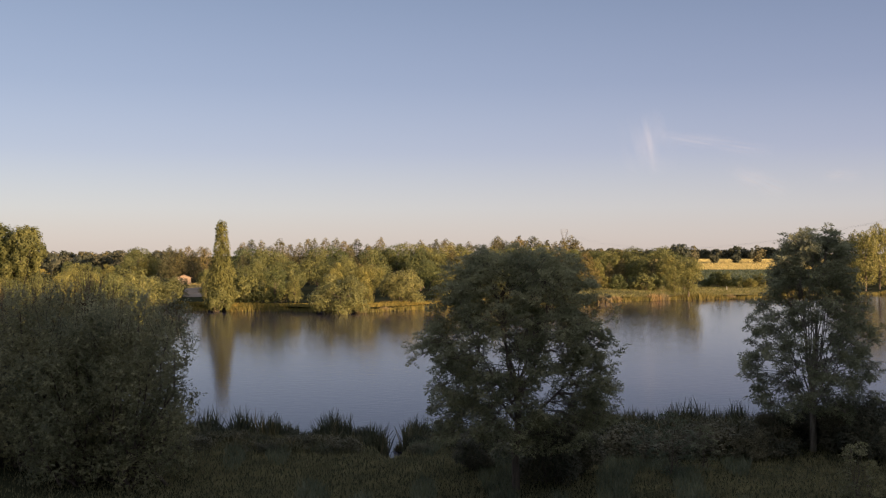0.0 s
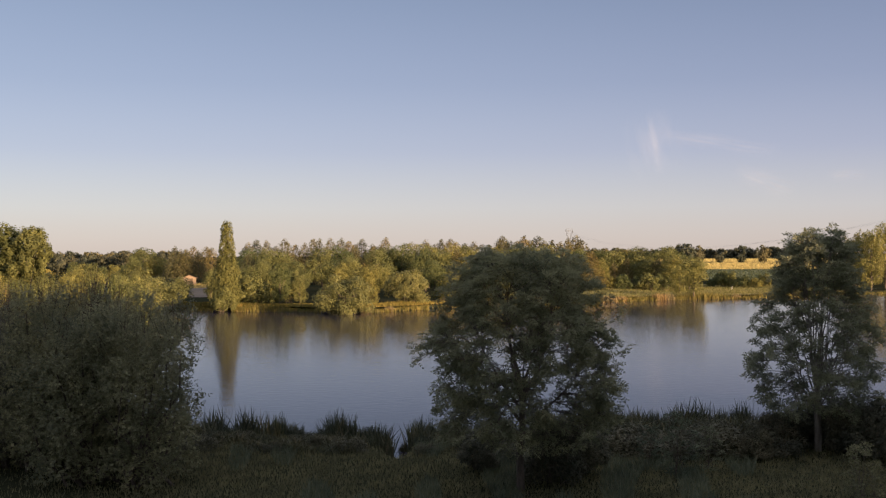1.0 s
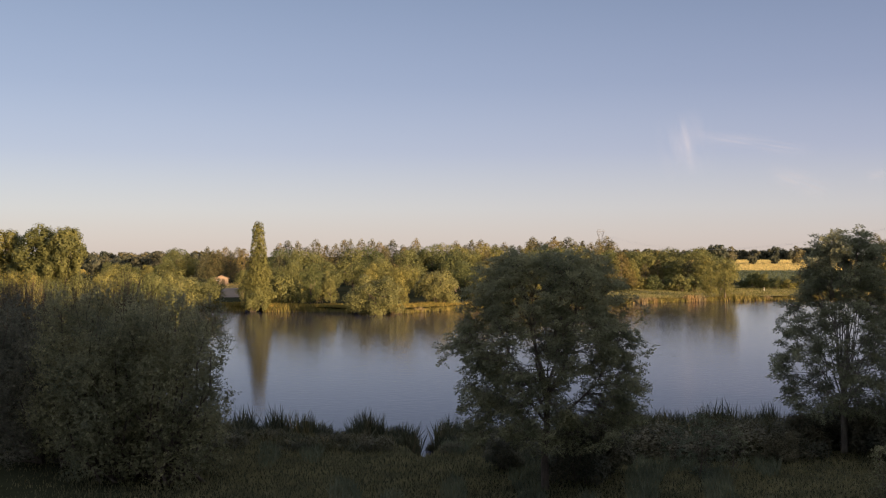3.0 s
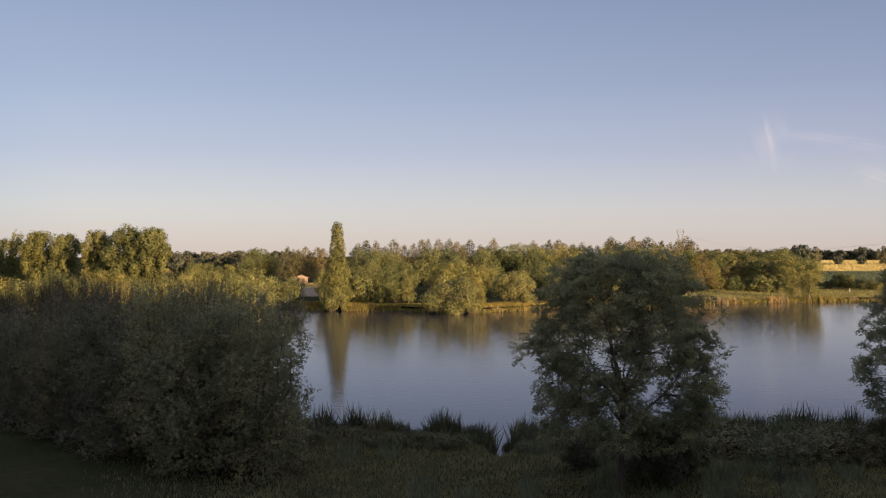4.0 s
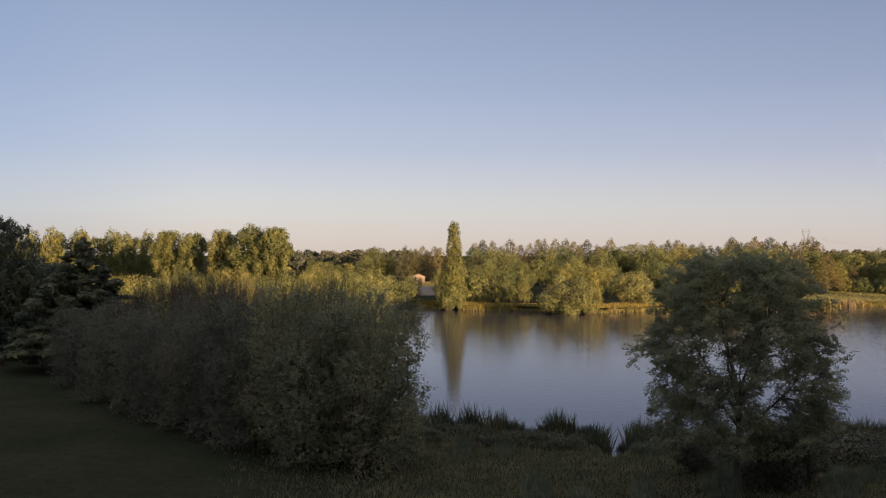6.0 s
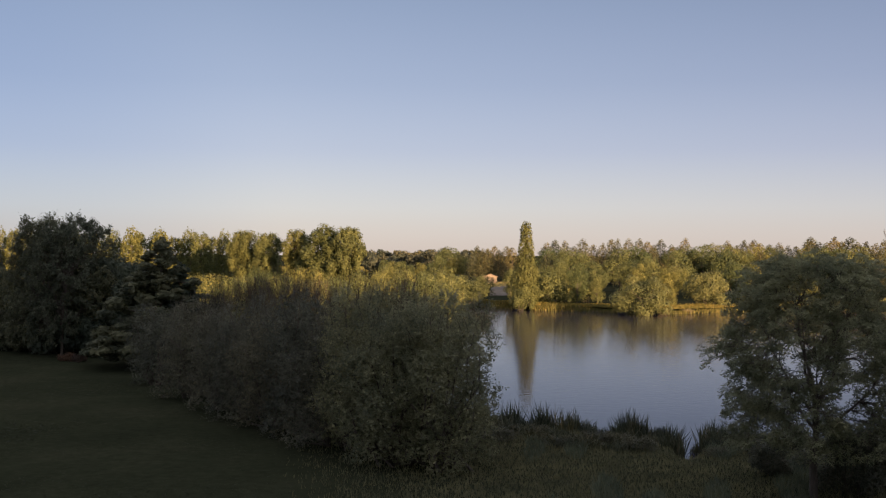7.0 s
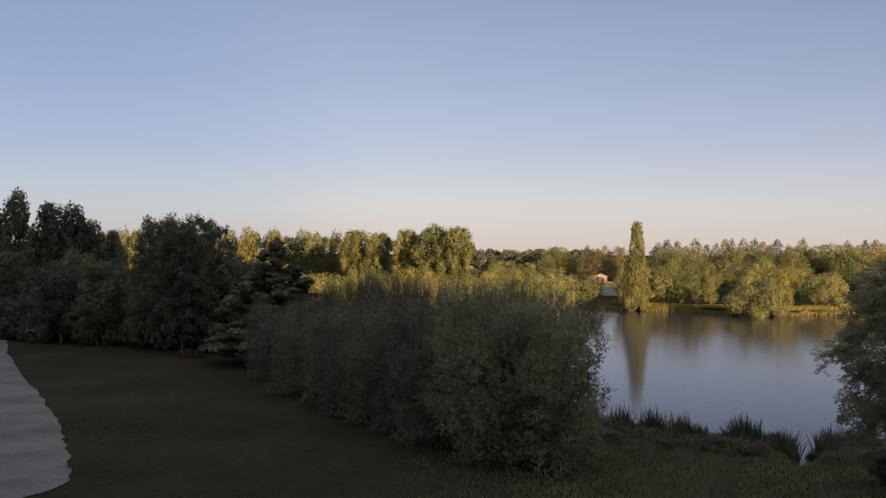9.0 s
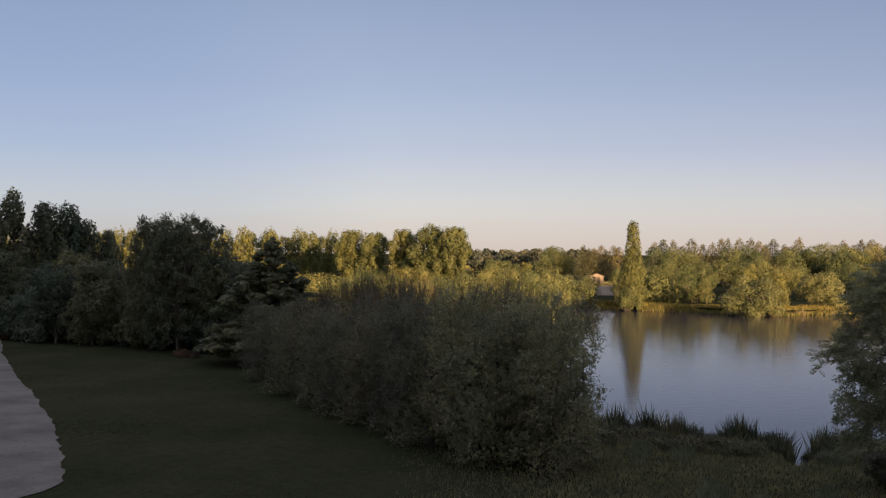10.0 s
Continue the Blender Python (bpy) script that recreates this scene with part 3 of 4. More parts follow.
def sheet(name, mat, label, category, az0, az1, near, far, lift, na=24, nd=14, edge=0.0):
    """A patch of ground cover laid over the land between two azimuths; near and far are functions of azimuth or numbers."""
    verts = []
    for i in range(na + 1):
        az = az0 + (az1 - az0) * i / na
        n = near(az) if callable(near) else near
        f = far(az) if callable(far) else far
        for j in range(nd + 1):
            d = n + (f - n) * j / nd
            if edge:
                d += edge * noise.noise((az * 2.2, j * 0.7, 9.0))
            verts.append((*spot(az, d), land(az, d) + lift))
    i, j = np.meshgrid(np.arange(na), np.arange(nd), indexing="ij")
    k = nd + 1
    faces = np.stack([i * k + j, (i + 1) * k + j, (i + 1) * k + j + 1, i * k + j + 1], -1).reshape(-1, 4)
    return tagged(new(name, mesh_of(name, verts, faces, mat, True)), label, category, kind="structure")


build_ground()
lake_v = [(*spot(a, shore(NEAR_SHORE, a) - 2.5), 0.0) for a in np.arange(-23.5, 39.6, 0.5)] + [(*spot(a, shore(FAR_SHORE, a) + 3.0), 0.0) for a in np.arange(-23.5, 39.6, 0.5)]
nl_ = len(lake_v) // 2
lake_f = [(i, i + 1, nl_ + i + 1, nl_ + i) for i in range(nl_ - 1)]
tagged(new("water", mesh_of("water", lake_v, lake_f, "water")), "calm blue lake with faint ripples", "lake", kind="structure")

sheet("far_bank", "meadow", "sunlit dry grass bank along the far shore", "grass", -15.5, 21, lambda a: shore(FAR_SHORE, a) + 1.5, lambda a: shore(FAR_SHORE, a) + 9, 0.06, 90, 4, 0.8)
sheet("meadow", "meadow", "sunlit mown meadow beyond the lake", "meadow", 5.5, 21, lambda a: shore(FAR_SHORE, a) + 8, 330, 0.07, 40, 10)
sheet("crop_field", "crop", "green crop field beyond the hedge", "field", 10.5, 24, 400, 600, 0.12)
sheet("wheat_field", "wheat", "ripe yellow wheat field on a gentle rise", "field", 9.0, 26, 600, 735, 0.14)
sheet("wheat_field", "wheat", "ripe yellow wheat field on a gentle rise", "field", 8.0, 27, 750, 940, 0.14)
sheet("yard", "sand", "pale sandy yard in front of the hut", "yard", -13.9, -12.6, 292, 345, 0.08, 10, 8, 1.5)
sheet("yard_track", "shaded_track", "bare grey track down to the lake, darkened as if shaded", "track", -13.6, -12.5, 240, 291, 0.08, 8, 8, 1.0)
sheet("left_field", "meadow", "pale far field behind the hedges", "field", -26, -15, 480, 760, 0.14)


def build_path():
    """The pale gravel path: it comes out of the distance and swings away across the lawn."""
    rng = np.random.default_rng(5)
    mid = [(-118.5, 115.5), (-98, 95), (-79, 74.8), (-64.6, 61.4), (-52.6, 50.6), (-45.2, 43.8), (-40.3, 38.9), (-36.2, 34.6), (-32.4, 30.3), (-36.5, 28.2), (-45, 25.4), (-58, 21), (-80, 13)]
    t = np.linspace(0, len(mid) - 1, 170)
    c = np.stack([np.interp(t, range(len(mid)), [m[i] for m in mid]) for i in (0, 1)], -1)
    for _ in range(16):
        c[1:-1] = (c[:-2] + c[1:-1] * 2 + c[2:]) / 4
    d = unit(np.gradient(c, axis=0))
    side = np.stack([-d[:, 1], d[:, 0]], -1)
    verts = []
    for k in range(len(c)):
        wl, wr = 3.6 + rng.normal() * 0.05 + 0.22 * noise.noise((k * 0.21, 0, 1)), 3.6 + rng.normal() * 0.05 + 0.22 * noise.noise((k * 0.21, 5, 1))
        for s in (-wr, -wr * 0.5, 0, wl * 0.5, wl):
            x, y = c[k] + side[k] * s
            az, dist = math.degrees(math.atan2(x, y)), math.hypot(x, y)
            verts.append((x, y, land(az, dist) + 0.04))
    i, j = np.meshgrid(np.arange(len(c) - 1), np.arange(4), indexing="ij")
    faces = np.stack([i * 5 + j, i * 5 + j + 1, (i + 1) * 5 + j + 1, (i + 1) * 5 + j], -1).reshape(-1, 4)
    tagged(new("path", mesh_of("path", verts, faces, "gravel", True)), "pale grey gravel path across the lawn", "path", kind="structure")


build_path()

# ---------------------------------------------------------------- far trees

rnd = random.Random(11)
PINES = [Stock(pine(100 + i, 12, 8.4 + 0.6 * i, 3800, 0.31, "far_pine", "dark green pine in the wood across the lake", "wood across the lake", boughs=110, rag=0.95), 12) for i in range(4)]
GREENS = [Stock(round_tree(200 + i, 10, 8.0, 5200, 0.28, "far_green", label="sunlit green broad-leaved tree beyond the lake", group="trees beyond the lake", low=0.26, nl=26, lobe=0.36), 10) for i in range(4)]
YELLOWS = [Stock(round_tree(220 + i, 10, 7.0, 5200, 0.26, "far_yellow", label="golden green broad-leaved tree lit by low sun", group="trees beyond the lake", low=0.05, nl=28, lobe=0.33), 10) for i in range(3)]
WILLOWS = [Stock(bush(240 + i, 6, 8.6, 9000, 0.23, "far_willow", "rounded sunlit willow bush on the lake shore", "willow bushes", "willow_bush", 40), 6) for i in range(3)]
SHRUBS = [Stock(bush(260 + i, 5, 6.5, 2400, 0.34, "far_green", "low green shrub beyond the lake", "shrubs beyond the lake", "shrub", 24), 5) for i in range(3)]
FAR_TREES = [Stock(round_tree(285 + i, 10, 10, 900, 1.1, "skyline_leaf", label="distant hedgerow tree on the skyline", group="skyline trees", low=0.1, nl=18), 10) for i in range(3)]


def put(stock, az, d, top, wide=1.0, base=None, lean=0.0):
    """Plant one of a stock with its top at the height top."""
    x, y = spot(az, d)
    z = land(az, d) if base is None else base
    s = (next((k for k in stock if not k.used), None) or rnd.choice(stock)) if isinstance(stock, list) else stock
    return s.plant(x, y, z - 0.05, top - z, wide, rnd.uniform(0, 360), lean)


def az_of(px):
    return math.degrees(math.atan((px - 784) / 1900))


def top_of(py, d):
    return H + (452.5 - py) * d / 1900


def sun_gap(az, d):
    """True on the hut's line to the sun, a strip kept free of trees to light the hut."""
    (x, y), (hx, hy) = spot(az, d), spot(az_of(325), 322)
    along, off = (x - hx) * math.sin(sa) + (y - hy) * math.cos(sa), (x - hx) * math.cos(sa) - (y - hy) * math.sin(sa)
    return 0 < along < 80 and abs(off) < 6.5


def wood(stocks, px0, px1, step, d0, d1, y0, y1, wide=(0.85, 1.2)):
    px = px0
    while px < px1:
        d = rnd.uniform(d0, d1)
        top, w = top_of(rnd.uniform(y0, y1), d), rnd.uniform(*wide)
        if not sun_gap(az_of(px), d):
            put(stocks, az_of(px), d, top, w)
        px += step * rnd.uniform(0.7, 1.3)


# the wood, from its back rows to the shore
wood(PINES, 430, 680, 15, 300, 330, 419, 433, (0.9, 1.25))
wood(GREENS, 680, 750, 20, 300, 320, 430, 438)
wood(PINES, 745, 890, 13, 300, 330, 421, 434, (0.9, 1.25))
for a, b in ((440, 540), (570, 668), (750, 825), (880, 900)):
    wood(PINES + GREENS, a, b, 28, 272, 292, 430, 446)
wood(PINES, 880, 1030, 12, 285, 310, 416, 428, (0.95, 1.3))
wood(PINES + YELLOWS, 895, 1045, 20, 262, 278, 428, 445)
for a, b in ((430, 520), (560, 665), (745, 820), (875, 900)):
    wood(GREENS + PINES, a, b, 30, 248, 262, 440, 456)
for a, b in ((430, 530), (575, 665), (760, 860)):
    wood(GREENS + YELLOWS, a, b, 34, 226, 238, 456, 472)
wood(SHRUBS, 420, 520, 26, 212, 222, 494, 510)
wood(SHRUBS, 775, 880, 26, 212, 222, 494, 510)
wood(GREENS, 1000, 1210, 19, 290, 312, 440, 452)
wood(GREENS + PINES, 1010, 1220, 26, 278, 288, 452, 468)
wood(SHRUBS, 1000, 1210, 24, 272, 278, 485, 500)
wood(SHRUBS, 1250, 1345, 13, 300, 318, 482, 494)
for px, d, ytop, wide, st in ((603, 186.5, 486, 1.12, WILLOWS[0]), (646, 200, 466, 0.75, YELLOWS[1]), (712, 205, 478, 1.0, WILLOWS[1]),
                              (487, 207, 463, 0.75, YELLOWS[0]), (436, 206, 486, 0.95, SHRUBS[0]), (522, 212, 472, 0.7, YELLOWS[2]),
                              (590, 218, 458, 0.75, YELLOWS[2]), (790, 215, 476, 0.9, YELLOWS[0]), (830, 222, 480, 0.9, WILLOWS[2]),
                              (365, 212, 470, 0.7, YELLOWS[1]), (408, 207, 470, 0.6, YELLOWS[0]), (385, 197.5, 508, 0.9, SHRUBS[1]),
                              (1218, 243, 456, 1.05, YELLOWS[1]), (1194, 252, 466, 0.85, YELLOWS[2]), (293, 209, 486, 1.2, WILLOWS[2]),
                              (248, 222, 484, 1.0, WILLOWS[0])):
    put(st, az_of(px), d, top_of(ytop, d), wide, 0.0 if d < 199 else None)

lombardy = Stock(column_poplar(7, 16, 4.5, 18000, 0.26, "poplar_leaf", "tall narrow Lombardy poplar on the lake shore"), 16)
put(lombardy, -11.66, 201, top_of(390, 201), 1.0)

# trees at the end of the lake
for px, d, yt, w in ((1504, 300, 420, 0.6), (1531, 284, 405, 0.62), (1557, 297, 403, 0.62), (1586, 316, 404, 0.7), (1614, 336, 405, 0.7)):
    put(YELLOWS, az_of(px), d, top_of(yt, d), w)
wood(PINES, 1480, 1560, 22, 320, 340, 415, 425)

# skyline
wood(FAR_TREES, 1175, 1420, 12, 930, 1010, 436, 445)
wood(FAR_TREES, 1040, 1190, 9, 900, 1000, 440, 447)
for px, d, yt in ((1204, 640, 432), (1222, 660, 437), (1265, 735, 449), (1303, 742, 448), (1340, 740, 448), (1420, 738, 447)):
    put(FAR_TREES, az_of(px), d, top_of(yt, d), 0.9)
wood(FAR_TREES, 20, 330, 10, 760, 900, 440, 448)
wood(FAR_TREES, 90, 320, 12, 440, 560, 444, 455)
wood(GREENS, 120, 330, 17, 330, 400, 452, 470)
wood(PINES, 300, 372, 11, 335, 370, 432, 442)
put(GREENS, az_of(246), 420, top_of(439, 420), 1.3)

# the golden trees and thickets on the near side of the lake's end
TALL = [Stock(tall_poplar(300 + i, 14, 6.0, 5000, 0.36, "poplar_leaf", "tall golden green poplar above the thicket", "golden poplars"), 14) for i in range(4)]
TWINS = [Stock(tall_poplar(320 + i, 14, 6.0, 20000, 0.25, "poplar_leaf", "tall golden green poplar above the thicket", "golden poplars"), 14) for i in range(3)]
for az, d, yt, w in ((-21.25, 170, 402, 1.2), (-22.5, 173, 404, 1.5), (-24.0, 178, 410, 1.1), (-25.5, 186, 413, 1.1), (-26.6, 190, 412, 1.2)):
    put(TWINS, az, d, top_of(yt, d), w)
for k in range(34):
    put(TALL, -27.2 - 0.6 * k + rnd.uniform(-0.15, 0.15), 214 + 9 * (k % 3), top_of(412 + rnd.uniform(0, 10), 222), rnd.uniform(0.75, 1.05))
THICKET = [Stock(bush(270 + i, 6, 8.6, 10000, 0.18, "far_yellow", "olive green sunlit thicket beside the lake", "sunlit thickets", "thicket", 40), 6) for i in range(3)]
for k in range(16):
    put(THICKET, -16.2 - 0.62 * k, rnd.uniform(140, 205), top_of(rnd.uniform(470, 484), 170), rnd.uniform(0.8, 1.1))
for k in range(12):
    put(THICKET, -24.0 - 0.75 * k, rnd.uniform(118, 150), top_of(rnd.uniform(486, 498), 130), rnd.uniform(0.8, 1.1))

PALE = Stock(reed_clump(640, 260, 1.7, 2.0, "pale_reed", "pale dry reed clump on the far shore", "dry reeds on the far shore", 0.07, "dry_reed_clump"), 1.7)
for px, w, tall in ((1057, 0.8, 1.5), (1066, 1.0, 1.7), (1088, 0.6, 1.6), (1096, 0.5, 1.3), (1158, 0.8, 1.9), (1170, 0.8, 1.9), (1292, 0.7, 1.4), (640, 0.8, 1.3), (680, 0.7, 1.2)):
    a = az_of(px)
    PALE.plant(*spot(a, shore(FAR_SHORE, a) + 0.3), 0.0, tall, w, rnd.uniform(0, 360))
marker = thing("marker_post", "small white marker post at the far hedge", "post")
part("post", mesh_of("post", *tube(np.array([(0, 0, -0.2), (0, 0, 0.4), (0, 0, 0.85), (0, 0, 0.9)], float), [0.05, 0.05, 0.05, 0.03], 8), "white_paint", True), marker)
marker.matrix_basis = pose(*spot(az_of(1286), 285), land(az_of(1286), 285))

# ---------------------------------------------------------------- near trees and the hedge


def open_tree(seed, h, w, clumps, per, leaf, label, fork=0.25, bark="bark", size=0.15, low=0.26, puff=0.15, inner=0.55, twigs=5, uneven=0.0, name="tree"):
    """An open-crowned tree: trunk, limbs, twigs and clumps of feathery leaf sprays with gaps between."""
    rng = np.random.default_rng(seed)
    tr = [limb((0, 0, -0.4), (0.0, 0.0, h * fork), 0.020 * h, 0.015 * h, rng, 0.015, 5)]
    mains = []
    for i in range(8):
        a, f = i * 2.4 + rng.uniform(-0.3, 0.3), (i + 0.5) / 8
        q = w / 2 * (0.62 - 0.42 * f)
        e = np.array((math.cos(a) * q, math.sin(a) * q, h * (low + 0.16 + 0.50 * f)))
        s = np.array((0, 0, h * (fork - 0.08 * (1 - f))))
        tr.append(limb(s, e, 0.0078 * h, 0.0028 * h, rng, 0.04, 7, 0.04))
        mains.append((s, e))
    pts, nrm = [], []
    for k in range(clumps):
        f = (k + 0.5) / clumps
        zz = 0.03 + 0.94 * f ** 0.85
        prof = math.sqrt(max(0.0, 1 - ((zz - 0.42) / (0.62 if zz > 0.42 else 0.60)) ** 2))
        a = k * 2.39996 + rng.uniform(-0.4, 0.4)
        q = w / 2 * prof * (inner + (0.98 - inner) * math.sqrt(rng.uniform()))
        q *= 1 + uneven * math.sin(2 * a + 9 * zz + seed) + 0.6 * uneven * math.sin(5 * a - 13 * zz)
        c = np.array((math.cos(a) * q, math.sin(a) * q, h * (low + (0.955 - low) * zz)))
        best = min(mains, key=lambda m: np.linalg.norm((m[0] + m[1] * 3) / 4 - c))
        b = best[0] + (best[1] - best[0]) * rng.uniform(0.5, 1.0)
        tr.append(limb(b, c, 0.0030 * h, 0.0010 * h, rng, 0.06, 4, 0.05))
        r = w / 2 * puff * rng.uniform(0.7, 1.35)
        out = unit(c - np.array((0, 0, h * 0.5)))
        for _ in range(twigs):
            e = c + (unit(rng.normal(size=3)) * np.array((0.9, 0.9, 0.7)) + out * 0.45) * r
            tr.append(limb(c, e, 0.0012 * h, 0.0005 * h, rng, 0.08, 3))
            n = per // twigs
            t = rng.uniform(0.1, 1.05, n)[:, None]
            p = c + (e - c) * t + np.clip(rng.normal(size=(n, 3)), -1.3, 1.3) * r * np.array((0.36, 0.36, 0.24))
            pts.append(p)
            nrm.append(unit(p - c) * 0.4 + rng.normal(size=(n, 3)) * 0.45 + np.array((0, 0, 1.0)))
    crown = leaves(np.concatenate(pts), np.concatenate(nrm), size, size * 0.45, rng, 0.3)
    return grow(name, label, "tree", "", joined(tr), crown, bark, leaf)


def ash(seed, h, profile, clumps, tufts, label, fork, mains=10, steep=0.5, inner=0.4, puff=(0.62, 0.52), leaf="ash_leaf", leafs=6, stout=1.0, bark="bark", length=0.26, leaflet=0.13, width=0.055, name="ash_tree", pairs=3):
    """An ash: forked trunk, rising limbs, and tiers of twigs that end in rosettes of feathered leaves.
    profile: heights with the crown's reach to either side there."""
    rng = np.random.default_rng(seed)
    zs = [r[0] for r in profile]

    def reach(z, a):
        lo, hi = np.interp(z, zs, [r[1] for r in profile]), np.interp(z, zs, [r[2] for r in profile])
        return (lo + hi) / 2 + (hi - lo) / 2 * math.cos(a)

    z0, z1 = zs[0], zs[-1]
    tr = [limb((0, 0, -0.4), (0.05, 0, fork * 1.15), 0.019 * h, 0.014 * h, rng, 0.015, 5)]
    spine = []
    for i in range(mains):
        a, f = i * 2.39996 + rng.uniform(-0.3, 0.3), (i + 0.5) / mains
        zt = z0 + (z1 - z0) * (0.30 + 0.62 * f)
        q = reach(zt, a) * (1 - steep) * (1.15 - 0.45 * f)
        b, e = np.array((0, 0, fork * (0.85 + 0.5 * f))), np.array((math.cos(a) * q, math.sin(a) * q, zt))
        t = np.linspace(0, 1, 7)[:, None]
        line = b + (e - b) * t
        line[:, :2] *= 1 + 0.35 * np.sin(np.pi * t) * steep
        line[1:-1] += rng.normal(size=(5, 3)) * 0.05
        tr.append(tube(line, np.linspace(0.0072 * h * stout, 0.0022 * h * stout, 7), 6))
        spine += list(line[2:])
    spine = np.array(spine)
    bases, dirs = [], []
    for k in range(clumps):
        z = z0 + (z1 - z0) * (0.02 + 0.96 * ((k + rng.uniform()) / clumps) ** 0.9)
        a = k * 2.39996 + rng.uniform(-0.5, 0.5)
        q = reach(z, a) * (inner + (0.94 - inner) * math.sqrt(rng.uniform()))
        c = np.array((math.cos(a) * q, math.sin(a) * q, z))
        near = spine[np.argmin(np.linalg.norm(spine - (c + np.array((0, 0, -0.9))), axis=1))]
        tr.append(limb(near, c, 0.0024 * h, 0.0009 * h, rng, 0.05, 4, 0.06))
        out = unit(np.array((c[0], c[1], (z - (z0 + z1) / 2) * 0.9)))
        size = rng.uniform(0.7, 1.3)
        for _ in range(tufts):
            e = c + (unit(rng.normal(size=3)) * np.array((puff[0], puff[0], puff[1])) * rng.uniform(0.4, 1.0) + out * 0.3) * size
            tr.append(tube(np.stack([c, (c + e) / 2 + np.array((0, 0, 0.05)), e]), [0.011, 0.008, 0.005], 3))
            spin = rng.uniform(0, 2 * np.pi) + np.arange(leafs) * 2 * np.pi / leafs
            v = np.stack([np.cos(spin), np.sin(spin), rng.uniform(-0.7, 0.9, leafs)], -1) + out * 0.4
            bases.append(np.repeat(e[None], leafs, 0))
            dirs.append(unit(v))
    crown = compound(np.concatenate(bases), np.concatenate(dirs), length, leaflet, width, pairs, rng)
    return grow(name, label, "tree", "", joined(tr), crown, bark, leaf)


# heights above the ground with the crown's reach on either side
BROAD = ((2.3, 2.6, 3.0), (3.0, 3.3, 3.6), (4.2, 3.3, 3.8), (5.0, 3.0, 3.8), (5.7, 3.9, 3.6), (6.3, 3.6, 3.5), (7.2, 3.1, 3.3), (8.0, 2.6, 2.8), (8.7, 2.1, 2.3), (9.15, 1.2, 1.5))
Stock(ash(31, 9.3, BROAD, 240, 9, "dark green ash tree standing in shade by the reeds", 3.0, inner=0.42), 9.3).plant(*spot(3.85, 42.0), land(3.85, 42.0) - 0.05, 9.25)
SLENDER = ((1.9, 2.2, 2.5), (3.0, 2.9, 3.0), (4.2, 3.1, 2.9), (5.2, 3.1, 2.8), (6.2, 2.5, 2.5), (7.4, 1.8, 2.0), (8.6, 1.5, 1.9), (9.4, 1.1, 1.5), (10.0, 0.7, 0.9))
Stock(ash(33, 10.3, SLENDER, 185, 8, "open-crowned young ash tree with visible branches", 2.0, 22, 0.62, 0.34, (0.5, 0.42), stout=0.6, bark="pale_bark"), 10.3).plant(*spot(18.95, 53.0), land(18.95, 53.0) - 0.05, 10.3)

hedge_a = [Stock(shoot_thicket(41 + 7 * i, 8.2, 5.8, 42, 3000, 12, 0.11, "hedge_leaf", "large dense hawthorn thicket in evening shade", "hedge along the lawn", long=(0.2, 0.6), rods=40), 8.2) for i in range(2)]
hedge_b = [Stock(shoot_thicket(42 + 7 * i, 7.8, 5.8, 34, 2000, 12, 0.135, "willow_leaf", "grey-green sallow thicket in evening shade", "hedge along the lawn", aspect=0.36, long=(0.3, 0.75), rods=30), 7.8) for i in range(2)]
hedge_d = Stock(shoot_thicket(43, 8.4, 6.5, 34, 1500, 10, 0.12, "twig_leaf", "brownish half-bare thicket with upright twigs", "hedge along the lawn", aspect=0.4, long=(0.5, 1.1), rods=240), 8.4)
for st, az, d, top, w in ((hedge_a, -16.2, 45.0, 8.7, 1.05), (hedge_a, -18.6, 46.0, 8.0, 1.1), (hedge_a, -16.8, 49.5, 9.0, 0.95), (hedge_a, -20.4, 49.2, 9.1, 0.95), (hedge_b, -22.1, 51.0, 8.0, 1.05), (hedge_b, -23.6, 54.0, 8.6, 1.0),
                          (hedge_b, -25.2, 56.5, 7.7, 1.05), (hedge_b, -26.7, 60.5, 8.1, 1.0), (hedge_b, -28.1, 64.0, 7.2, 1.05), (hedge_b, -29.6, 70.0, 7.5, 1.05), (hedge_b, -31.3, 78.0, 6.8, 1.05),
                          (hedge_d, -24.3, 62.0, 9.1, 0.9), (hedge_d, -18.4, 51.5, 9.2, 0.75), (hedge_d, -28.4, 71.0, 8.0, 0.8), (hedge_d, -21.7, 57.0, 9.0, 0.8), (hedge_d, -26.4, 67.0, 8.8, 0.8)):
    put(st, az, d, top, w)
golden = Stock(shoot_thicket(44, 8.2, 7.0, 40, 2000, 10, 0.15, "far_willow", "golden willow thicket catching the last sun", "hedge along the lawn", "willow_thicket", 0.4, 0.24, (0.5, 1.1), 160), 8.2)
for az, d, top, w in ((-27.4, 86, 8.2, 0.8), (-25.4, 90, 8.7, 0.8), (-23.6, 88, 8.4, 0.75)):
    put(golden, az, d, top, w)

